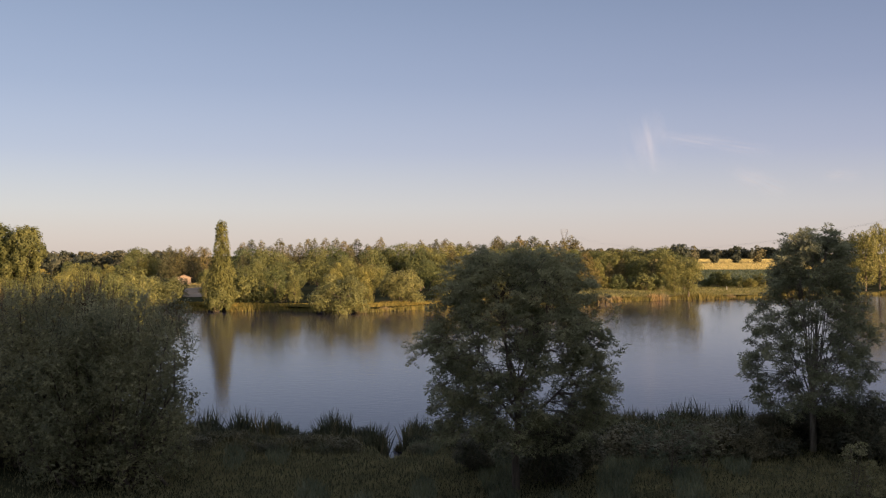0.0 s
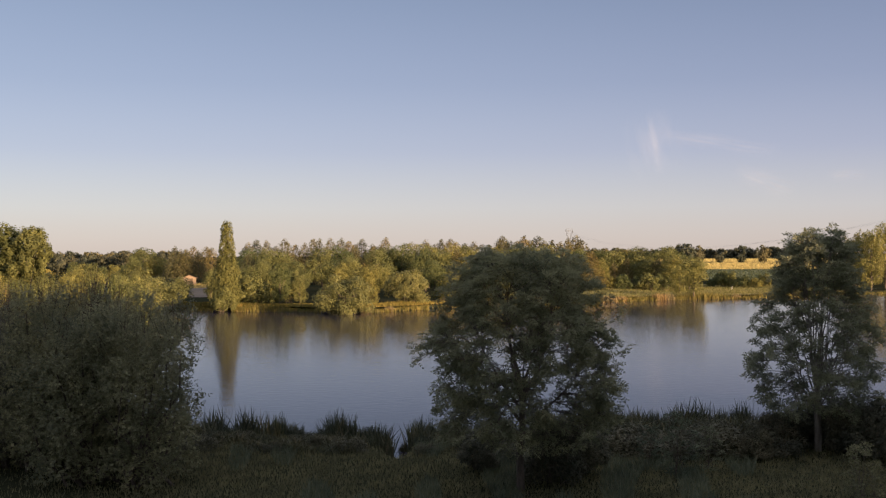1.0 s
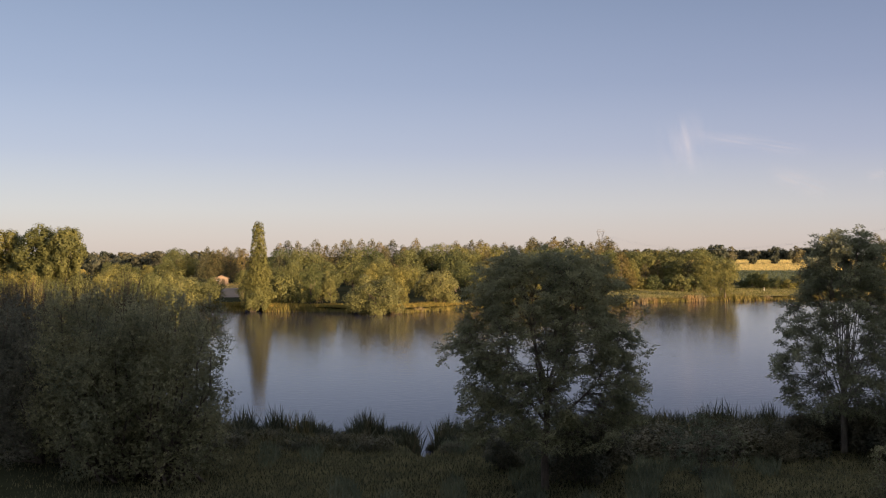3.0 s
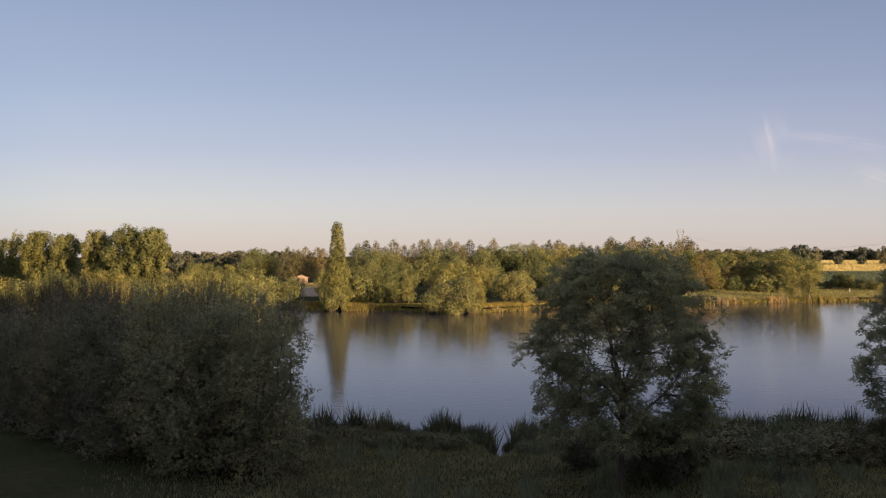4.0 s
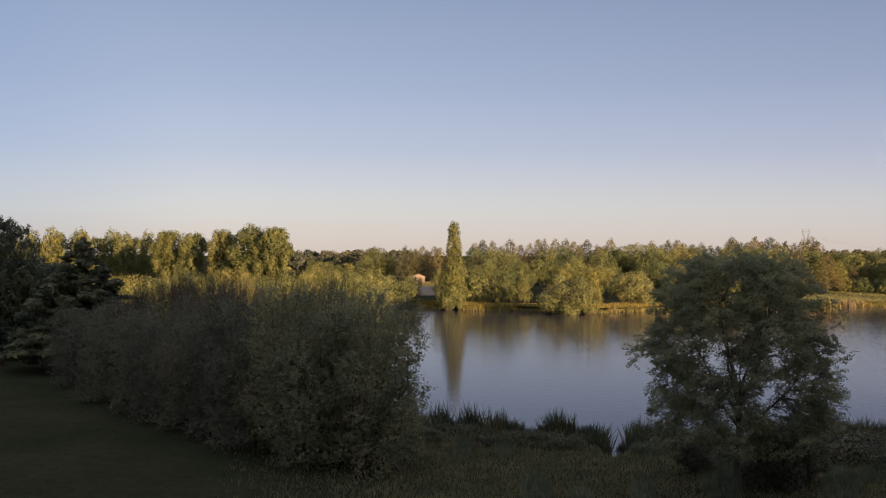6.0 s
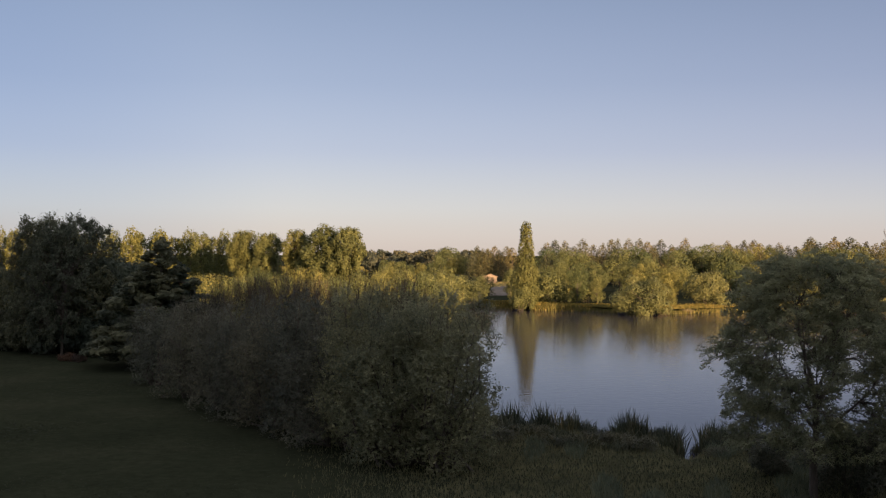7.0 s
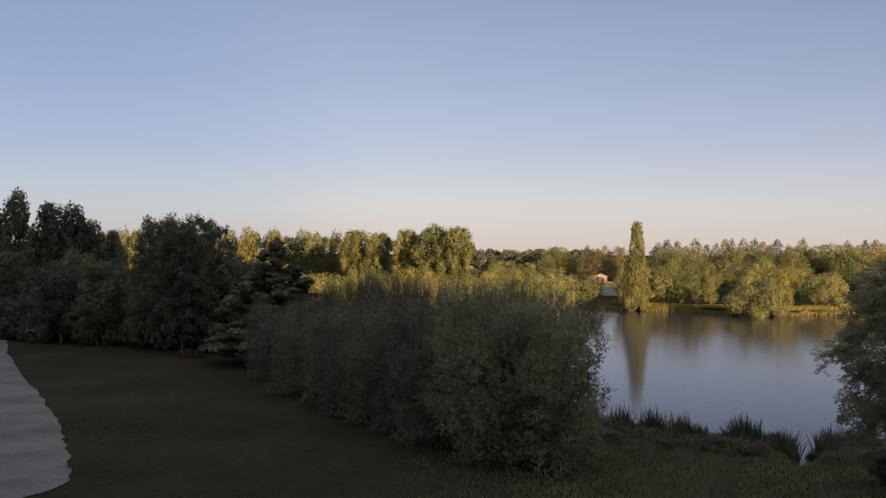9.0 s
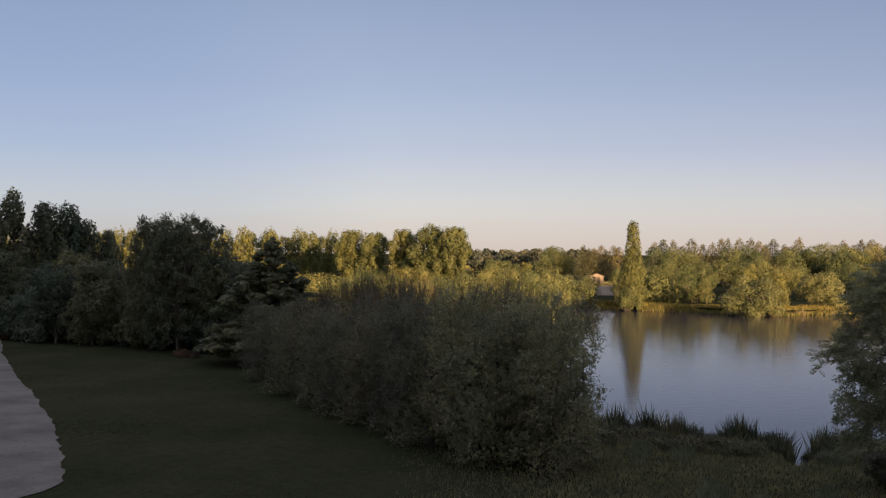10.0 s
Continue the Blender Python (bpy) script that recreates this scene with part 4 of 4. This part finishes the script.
dark_pine = Stock(pine(51, 11, 7.0, 14000, 0.32, "shade_leaf", "dark bushy pine behind the hedge, shade in its leaf colour", boughs=120, rag=0.68, loose=0.35), 11)
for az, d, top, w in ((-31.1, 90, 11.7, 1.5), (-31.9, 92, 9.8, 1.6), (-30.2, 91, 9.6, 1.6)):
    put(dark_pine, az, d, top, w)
SHADE = [Stock(round_tree(520 + i, 13, 9.5, 7000, 0.40, "shade_leaf", label="dark leafy tree at the edge of the lawn, shade in its leaf colour", group="trees by the lawn", low=0.06, nl=42, lobe=0.27), 13) for i in range(2)]
DARKTREE = [Stock(open_tree(71 + i, 14, 10.5, 170, 84, "shade_leaf", "dark spreading tree at the edge of the lawn, shade in its leaf colour", low=0.10, puff=0.17, inner=0.3, size=0.42, uneven=0.12, twigs=3), 14) for i in range(2)]
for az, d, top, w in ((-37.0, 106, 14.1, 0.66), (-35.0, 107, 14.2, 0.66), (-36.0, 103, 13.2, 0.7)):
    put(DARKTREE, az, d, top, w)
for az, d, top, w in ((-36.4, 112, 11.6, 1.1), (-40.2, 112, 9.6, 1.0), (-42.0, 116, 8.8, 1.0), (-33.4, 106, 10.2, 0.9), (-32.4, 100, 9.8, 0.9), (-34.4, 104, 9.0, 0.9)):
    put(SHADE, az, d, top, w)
DARKPOP = [Stock(tall_poplar(75 + i, 16, 7.5, 9500, 0.36, "shade_leaf", "tall dark poplar at the edge of the lawn, shade in its leaf colour", "poplars by the lawn", low=0.08, sprays=40, reach=(0.1, 0.95)), 16) for i in range(3)]
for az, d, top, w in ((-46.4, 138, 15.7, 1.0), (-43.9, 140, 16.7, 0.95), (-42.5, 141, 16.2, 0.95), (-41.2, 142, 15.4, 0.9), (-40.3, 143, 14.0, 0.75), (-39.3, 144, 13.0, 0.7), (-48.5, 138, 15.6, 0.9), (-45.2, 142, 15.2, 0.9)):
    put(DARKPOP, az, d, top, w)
SHADEBUSH = [Stock(bush(560 + i, 5, 7.0, 4600, 0.34, "shade_leaf", "low dark bush at the edge of the lawn, shade in its leaf colour", "bushes by the lawn", "bush", 36), 5) for i in range(2)]
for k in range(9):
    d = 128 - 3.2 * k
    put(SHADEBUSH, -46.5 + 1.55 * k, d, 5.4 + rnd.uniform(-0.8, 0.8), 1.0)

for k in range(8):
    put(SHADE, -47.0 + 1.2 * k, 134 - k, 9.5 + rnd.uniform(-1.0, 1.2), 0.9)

# brambles and bushes on the near bank
BRAMBLES = [Stock(bush(580 + i, 1.5, 3.0, 2200, 0.115, "bramble_leaf", "low dark bramble patch on the bank", "brambles on the bank", "bramble", 26), 1.5) for i in range(3)]
for k in range(34):
    a = -14.0 + 1.08 * k + rnd.uniform(-0.4, 0.4)
    if -13.0 < a < -1.6:
        if not -4.2 < a:
            put(BRAMBLES, a, shore(NEAR_SHORE, a) - rnd.uniform(3.0, 6.5), 0.85 + rnd.uniform(0.35, 0.6), rnd.uniform(1.1, 1.7))
        continue
    put(BRAMBLES, a, shore(NEAR_SHORE, a) - rnd.uniform(3.0, 9.0), 0.8 + rnd.uniform(0.4, 0.95) + 0.45 * smooth(4, 8, a), rnd.uniform(1.2, 2.2))
BANKBUSH = [Stock(bush(590 + i, 2.6, 3.0, 6500, 0.12, "bramble_leaf", "dark leafy bush under the ash tree", "bushes under the ash trees", "bush", 30, 0.28, up=0.5), 2.6) for i in range(2)]
for a, d, top in ((5.6, 43.5, 3.3), (7.0, 45, 2.9), (1.6, 46, 2.4), (17.2, 53, 2.9), (19.2, 55, 3.2), (20.6, 53, 3.4), (22.2, 52, 3.8), (23.4, 50, 3.2), (16.0, 50, 2.2)):
    put(BANKBUSH, a, d, top, 1.0)
SAPLING = Stock(ash(61, 2.6, ((0.3, 0.3, 0.35), (1.1, 0.6, 0.55), (1.9, 0.5, 0.55), (2.5, 0.2, 0.2)), 22, 3, "slender pale-leaved sapling on the bank", 0.4, 5, 0.6, 0.3, (0.22, 0.2), "weed_leaf", 5, length=0.2, leaflet=0.11, width=0.05, name="sapling", pairs=2), 2.6)
for a, d, top in ((12.0, 45.5, 3.3), (13.6, 47, 2.6), (21.0, 42.5, 2.9), (21.6, 43.0, 2.2), (10.6, 48, 2.4)):
    o = put(SAPLING, a, d, top, 1.0)
    o.name = "sapling"
RED = Stock(bush(62, 1.1, 3.2, 1500, 0.16, "red_weed", "reddish dock and nettle patch at the lawn edge", "weeds at the lawn edge", "weed_patch", 20, 0.25), 1.1)
for a, d in ((-39.8, 114), (-38.9, 112), (-35.8, 98), (-35.2, 97), (-44.6, 122)):
    put(RED, a, d, 1.45, 0.8)

# an unseen belt of trees added beside the camera, to cast the long shadow over the lawn and the near bank
SHADE_BELT = [Stock(round_tree(700 + i, 13, 9.5, 1500, 1.6, "shade_leaf", label="tall unseen leafy tree added to cast shade", group="shelter belt", low=0.04, nl=36, lobe=0.28), 13) for i in range(2)]
across = Vector((math.cos(sa), -math.sin(sa), 0)) * -1
for k in range(18):
    q = -44 + 6.2 * k
    top = 36.0 - 9.0 * smooth(16, 21, q) - 9.5 * smooth(21, 26, q) - 3.2 * smooth(40, 47, q)
    for row in (0, 1):
        at = Vector((to_sun.x, to_sun.y, 0)).normalized() * (30 + 7 * row) + across * (q + 3 * row)
        SHADE_BELT[(k + row) % 2].plant(at.x + rnd.uniform(-1.2, 1.2), at.y + rnd.uniform(-1.2, 1.2), 0.8, (top + 0.7 * row) * rnd.uniform(0.95, 1.04), 0.85, rnd.uniform(0, 360))

# ---------------------------------------------------------------- reeds, grass and weeds

REEDS = [Stock(reed_clump(600 + i, 200, 2.1, 1.0, "reed_leaf", "tall dark reeds at the water's edge", "reeds on the near bank"), 2.1) for i in range(4)]
SPIKES = [Stock(reed_clump(620 + i, 80, 2.1, 0.75, "reed_leaf", "tall spiky reed tuft at the water's edge", "reeds on the near bank", 0.034, splay=0.17), 2.1) for i in range(3)]
TUFTS = (-14.2, -12.4, -10.5, -9.2, -6.4, -5.6, -3.75, -1.6, 8.6, 9.5, 12.2, 13.0, 14.4, 15.3, 17.0, 21.0)
az = -15.0
while az < 24:
    if not -3.5 < az < -2.0:
        for q in range(3):
            d = shore(NEAR_SHORE, az) + rnd.uniform(-3.0, 3.0)
            x, y = spot(az + rnd.uniform(-0.3, 0.3) * (0 if -5 < az < -1 else 1), d)
            (next((k for k in REEDS if not k.used), None) or rnd.choice(REEDS)).plant(x, y, 0.0, rnd.uniform(0.75, 1.25) + 0.7 * smooth(4, 8, az), rnd.uniform(1.0, 1.5), rnd.uniform(0, 360))
        d = shore(NEAR_SHORE, az) - rnd.uniform(3.0, 6.0)
        wide = 1.8 if -5 < az < -0.5 else rnd.uniform(2.4, 3.4)
        rnd.choice(REEDS).plant(*spot(az, d), land(az, d) - 0.1, rnd.uniform(0.55, 0.9) + 0.6 * smooth(4, 8, az), wide, rnd.uniform(0, 360))
    az += 0.72
for az, d in ((-3.25, 54.0), (-2.35, 55.0)):
    rnd.choice(REEDS).plant(*spot(az, d), -0.1, 0.75, 0.9, rnd.uniform(0, 360))
for c in TUFTS:
    for q in range(4):
        x, y = spot(c + rnd.uniform(-0.4, 0.4) * (q > 0), shore(NEAR_SHORE, c) + rnd.uniform(-1.5, 1.5))
        (next((k for k in SPIKES if not k.used), None) or rnd.choice(SPIKES)).plant(x, y, 0.0, rnd.uniform(1.85, 2.45) - 0.25 * (q > 1) + 0.3 * smooth(4, 8, c), rnd.uniform(0.6, 0.85), rnd.uniform(0, 360))


def scatter_blades(name, mat, label, category, spots_, h, width, seed, uneven=0.0, lie=0.3):
    rng = np.random.default_rng(seed)
    p = np.asarray(spots_, float)
    n = len(p)
    if uneven:
        h = h * np.array([max(0.25, 1 + uneven * noise.noise((x * 0.09, y * 0.09, 6.0))) for x, y, _ in p])
    side = unit(np.stack([rng.normal(size=n), rng.normal(size=n), np.zeros(n)], -1)) * width
    tip = p + np.stack([rng.normal(size=n) * lie, rng.normal(size=n) * lie, np.ones(n)], -1) * (h * rng.uniform(0.5, 1.3, n))[:, None]
    v = np.stack([p - side, p + side, tip], 1).reshape(-1, 3)
    tagged(new(name, mesh_of(name, v, np.arange(3 * n).reshape(n, 3), mat)), label, category, kind="stuff")


def ground_spots(n, az0, az1, d0, d1, seed, keep=None):
    rng = np.random.default_rng(seed)
    out = []
    while len(out) < n:
        a, d = rng.uniform(az0, az1), math.sqrt(rng.uniform(d0 * d0, d1 * d1))
        if keep is None or keep(a, d):
            out.append((*spot(a, d), land(a, d) - 0.03))
    return out


scatter_blades("bank_grass", "grass_blade", "rough unmown grass on the near bank", "grass", ground_spots(60000, -25, 24, 38, 62, 1, lambda a, d: d < shore(NEAR_SHORE, a) - 1.5 and a + 25 > 11 * rnd.random()), 0.2, 0.03, 2)
scatter_blades("far_reeds", "far_reed", "sunlit reeds along the far shore", "reeds", [(*spot(a, shore(FAR_SHORE, a) + q), 0.0) for a, q in zip(np.random.default_rng(3).uniform(-16, 24, 26000), np.random.default_rng(4).uniform(-1.2, 4.0, 26000)) if noise.noise((a * 1.6, q * 0.1, 2.0)) > -0.6 and abs(a + 5.45) > 1.3 and abs(a + 11.9) > 0.5], 0.85, 0.08, 5, 1.3)

scatter_blades("lawn_grass", "lawn_blade", "short mown lawn grass, shade partly in its colour", "grass", ground_spots(45000, -48, -14, 38, 85, 6, lambda a, d: a < -17 or d < 46), 0.06, 0.035, 7, 0.0, 1.6)
scatter_blades("meadow_grass", "far_reed", "sunlit meadow grass beyond the lake", "grass", ground_spots(50000, 5.5, 21, 230, 325, 8, lambda a, d: d > shore(FAR_SHORE, a) + 2), 0.32, 0.07, 9)
scatter_blades("bank_tufts", "far_reed", "sunlit grass tufts on the far bank", "grass", ground_spots(30000, -15.5, 6, 186, 226, 10, lambda a, d: 1 < d - shore(FAR_SHORE, a) < 11), 0.45, 0.08, 11, 0.8)
scatter_blades("wheat_ears", "wheat_ear", "ripe standing wheat", "wheat", ground_spots(70000, 8.5, 24, 602, 935, 12, lambda a, d: not 733 < d < 752), 0.9, 0.28, 13)
scatter_blades("crop_leaves", "crop_leaf", "green standing crop", "crop", ground_spots(20000, 10.5, 23, 402, 598, 14), 0.6, 0.22, 15)
scatter_blades("field_grass", "far_reed", "pale far field grass", "grass", ground_spots(16000, -26, -15, 480, 760, 16), 0.6, 0.3, 17)


def cloud(az, el, w, h, roll):
    d = 4300
    v = np.array([(-w / 2, 0, -h / 2), (w / 2, 0, -h / 2), (w / 2, 0, h / 2), (-w / 2, 0, h / 2)])
    ob = tagged(new("cloud", mesh_of("cloud", v, np.array([(0, 1, 2, 3)]), "cloud_tall" if h > w else "cloud_long")), "thin white wisp of evening cirrus", "cloud", kind="structure")
    x, y = spot(az, d)
    ob.matrix_basis = pose(x, y, H + d * math.tan(radians(el)), 0, roll, -az)


for az, el, w, h, roll in ((10.85, 5.75, 230, 270, -14), (14.0, 5.75, 520, 75, 10), (16.4, 3.7, 260, 110, 22), (20.4, 3.9, 150, 60, 0)):
    cloud(az, el, w, h, roll)

# upright blades added to catch the low sun, so the flat yard looks lit
scatter_blades("yard_stubble", "wheat_ear", "straw-coloured blades added to catch sun on the yard", "grass", ground_spots(5000, -13.9, -12.6, 290, 346, 18), 0.3, 0.12, 19)

scatter_blades("dry_grass", "weed_leaf", "pale dry grass tufts on the near bank", "grass", ground_spots(9000, -12, 16, 39, 52, 20, lambda a, d: noise.noise((a * 0.5, d * 0.12, 1.0)) > 0.12), 0.4, 0.03, 21)

# ---------------------------------------------------------------- hut, pylon, cables, pole


def box_v(cx, cy, cz, sx, sy, sz):
    c = np.array([(x, y, z) for z in (-1, 1) for y in (-1, 1) for x in (-1, 1)], float) * 0.5 * np.array((sx, sy, sz)) + np.array((cx, cy, cz))
    f = np.array([(0, 2, 3, 1), (4, 5, 7, 6), (0, 1, 5, 4), (2, 6, 7, 3), (0, 4, 6, 2), (1, 3, 7, 5)])
    return c, f


def build_hut():
    hut = thing("hut", "small plastered hut with a clay tile roof", "hut")
    w, dp, eave, ridge = 4.0, 3.4, 2.0, 2.75
    part("wall", mesh_of("wall", *joined([box_v(0, -dp / 2, eave / 2, w, 0.2, eave), box_v(0, dp / 2, eave / 2, w, 0.2, eave),
                                          box_v(-w / 2 + 0.1, 0, eave / 2, 0.2, dp - 0.2, eave), box_v(w / 2 - 0.1, 0, eave / 2, 0.2, dp - 0.2, eave)]), "plaster"), hut)
    g = np.array([(-w / 2, y, eave) for y in (-dp / 2 - 0.1, -dp / 2 + 0.1)] + [(w / 2, y, eave) for y in (-dp / 2 - 0.1, -dp / 2 + 0.1)] + [(0, y, ridge) for y in (-dp / 2 - 0.1, -dp / 2 + 0.1)])
    gf = np.array([(0, 2, 4), (1, 5, 3), (0, 1, 3), (0, 3, 2), (2, 3, 5), (2, 5, 4), (4, 5, 1), (4, 1, 0)])
    part("gable", mesh_of("gable", g, gf, "plaster"), hut)
    part("gable", mesh_of("gable", g + np.array((0, dp, 0)), gf, "plaster"), hut)
    for s in (-1, 1):
        a = math.atan2(ridge - eave, w / 2)
        ln = (w / 2 + 0.35) / math.cos(a)
        rows = []
        for k in range(7):
            v, f = box_v(0, 0, 0, ln / 7 * 1.12, dp + 0.6, 0.07)
            q = (k + 0.5) / 7 * ln
            ca, sn = math.cos(a), math.sin(a)
            x, z = v[:, 0] * ca + v[:, 2] * sn, -v[:, 0] * sn + v[:, 2] * ca
            rows.append((np.stack([s * (x + q * ca), v[:, 1], z + ridge + 0.08 - q * sn], -1), f))
        part("roof_slope", mesh_of("roof_slope", *joined(rows), "clay_tile"), hut)
    part("door", mesh_of("door", *box_v(0.7, -dp / 2 - 0.12, 0.95, 0.9, 0.06, 1.9), "dark_wood"), hut)
    window = part("window", mesh_of("window", *box_v(-1.0, -dp / 2 - 0.12, 1.25, 0.8, 0.05, 0.7), "dark_wood"), hut)
    part("frame", mesh_of("frame", *joined([box_v(-1.0 + x, -dp / 2 - 0.16, 1.25, 0.06, 0.05, 0.8) for x in (-0.4, 0.0, 0.4)]
                                          + [box_v(-1.0, -dp / 2 - 0.165, 1.25 + z, 0.86, 0.05, 0.06) for z in (-0.37, 0.37)]), "white_paint"), window)
    az, d = az_of(325), 322
    hut.matrix_basis = pose(*spot(az, d), land(az, d) + 0.05, 0, 0, 12)


build_hut()


def build_pylon(az, d, top, turn):
    """A lattice pylon with a V-shaped head and a crossbeam."""
    ob = thing("pylon", "grey steel lattice pylon carrying power cables", "pylon", "pylons")
    z0 = land(az, d)
    h = top - z0
    bars = []

    def bar(p, q, r=0.09):
        bars.append(tube(np.array([p, q], float), [r * 0.75, r * 0.75], 4))

    waist = h * 0.68
    for sx in (-1, 1):
        for sy in (-1, 1):
            bar((sx * 3.0, sy * 3.0, 0), (sx * 0.7, sy * 0.7, waist), 0.13)
    lv = [0, 0.22, 0.4, 0.55, 0.68, 0.79, 0.88, 0.95, 1.0]
    for a, b in zip(lv, lv[1:]):
        ra, rb = 3.0 - 2.3 * a, 3.0 - 2.3 * b
        for s in (-1, 1):
            bar((-ra, s * ra, a * waist), (rb, s * rb, b * waist), 0.06)
            bar((ra, s * ra, a * waist), (-rb, s * rb, b * waist), 0.06)
            bar((s * ra, -ra, a * waist), (s * rb, rb, b * waist), 0.06)
            bar((s * ra, ra, a * waist), (s * rb, -rb, b * waist), 0.06)
    part("tower", mesh_of("tower", *joined(bars), "steel"), ob)
    bars = []
    wide = 3.9
    for s in (-1, 1):
        for sy in (-0.3, 0.3):
            bar((s * 0.7, sy, waist), (s * wide, sy, h * 0.95), 0.16)
            bar((s * wide, sy, h * 0.95), (s * (wide - 0.9), sy, h), 0.1)
        bar((s * 0.3, 0, waist + 0.4), (s * (wide - 1.6), 0, h * 0.95), 0.09)
        bar((s * 2.1, 0, waist + (h * 0.95 - waist) * 0.42), (s * 0.5, 0, h * 0.95), 0.06)
    for sy in (-0.3, 0.3):
        bar((-wide, sy, h * 0.95), (wide, sy, h * 0.95), 0.14)
        bar((-wide + 0.9, sy, h), (wide - 0.9, sy, h), 0.1)
    part("head", mesh_of("head", *joined(bars), "steel"), ob)
    for x in (-wide + 0.3, 0.0, wide - 0.3):
        part("insulator", mesh_of("insulator", *tube(np.array([(x, 0, h * 0.95), (x, 0, h * 0.95 - 1.6)]), [0.09, 0.09], 6), "steel"), ob)
    m = pose(*spot(az, d), z0 - 0.1, 0, 0, turn)
    ob.matrix_basis = m
    return [m @ Vector((x, 0, h * 0.95 - 1.6)) for x in (-wide + 0.3, 0.0, wide - 0.3)]


ends_a = build_pylon(6.45, 850, top_of(407, 850), 40)
ends_b = build_pylon(29.0, 330, 32.0, 60)
for a, b in zip(ends_a, ends_b):
    t = np.linspace(0, 1, 60)[:, None]
    p = np.array(a) * (1 - t) + np.array(b) * t
    p[:, 2] -= 4 * 15.0 * (t * (1 - t))[:, 0]
    tagged(new("power_cable", mesh_of("power_cable", *tube(p, np.full(60, 0.013), 4), "cable")), "thin grey power cable between pylons", "cable", "power cables")

pole = thing("utility_pole", "slim wooden utility pole by the fields", "pole")
part("post", mesh_of("post", *tube(np.array([(0, 0, -0.3), (0, 0, 9)], float), [0.16, 0.11], 8), "dark_wood", True), pole)
part("crossarm", mesh_of("crossarm", *box_v(0, 0, 8.6, 1.6, 0.12, 0.14), "dark_wood"), pole)
pole.matrix_basis = pose(*spot(az_of(1159), 480), land(az_of(1159), 480), 0, 0, 10)
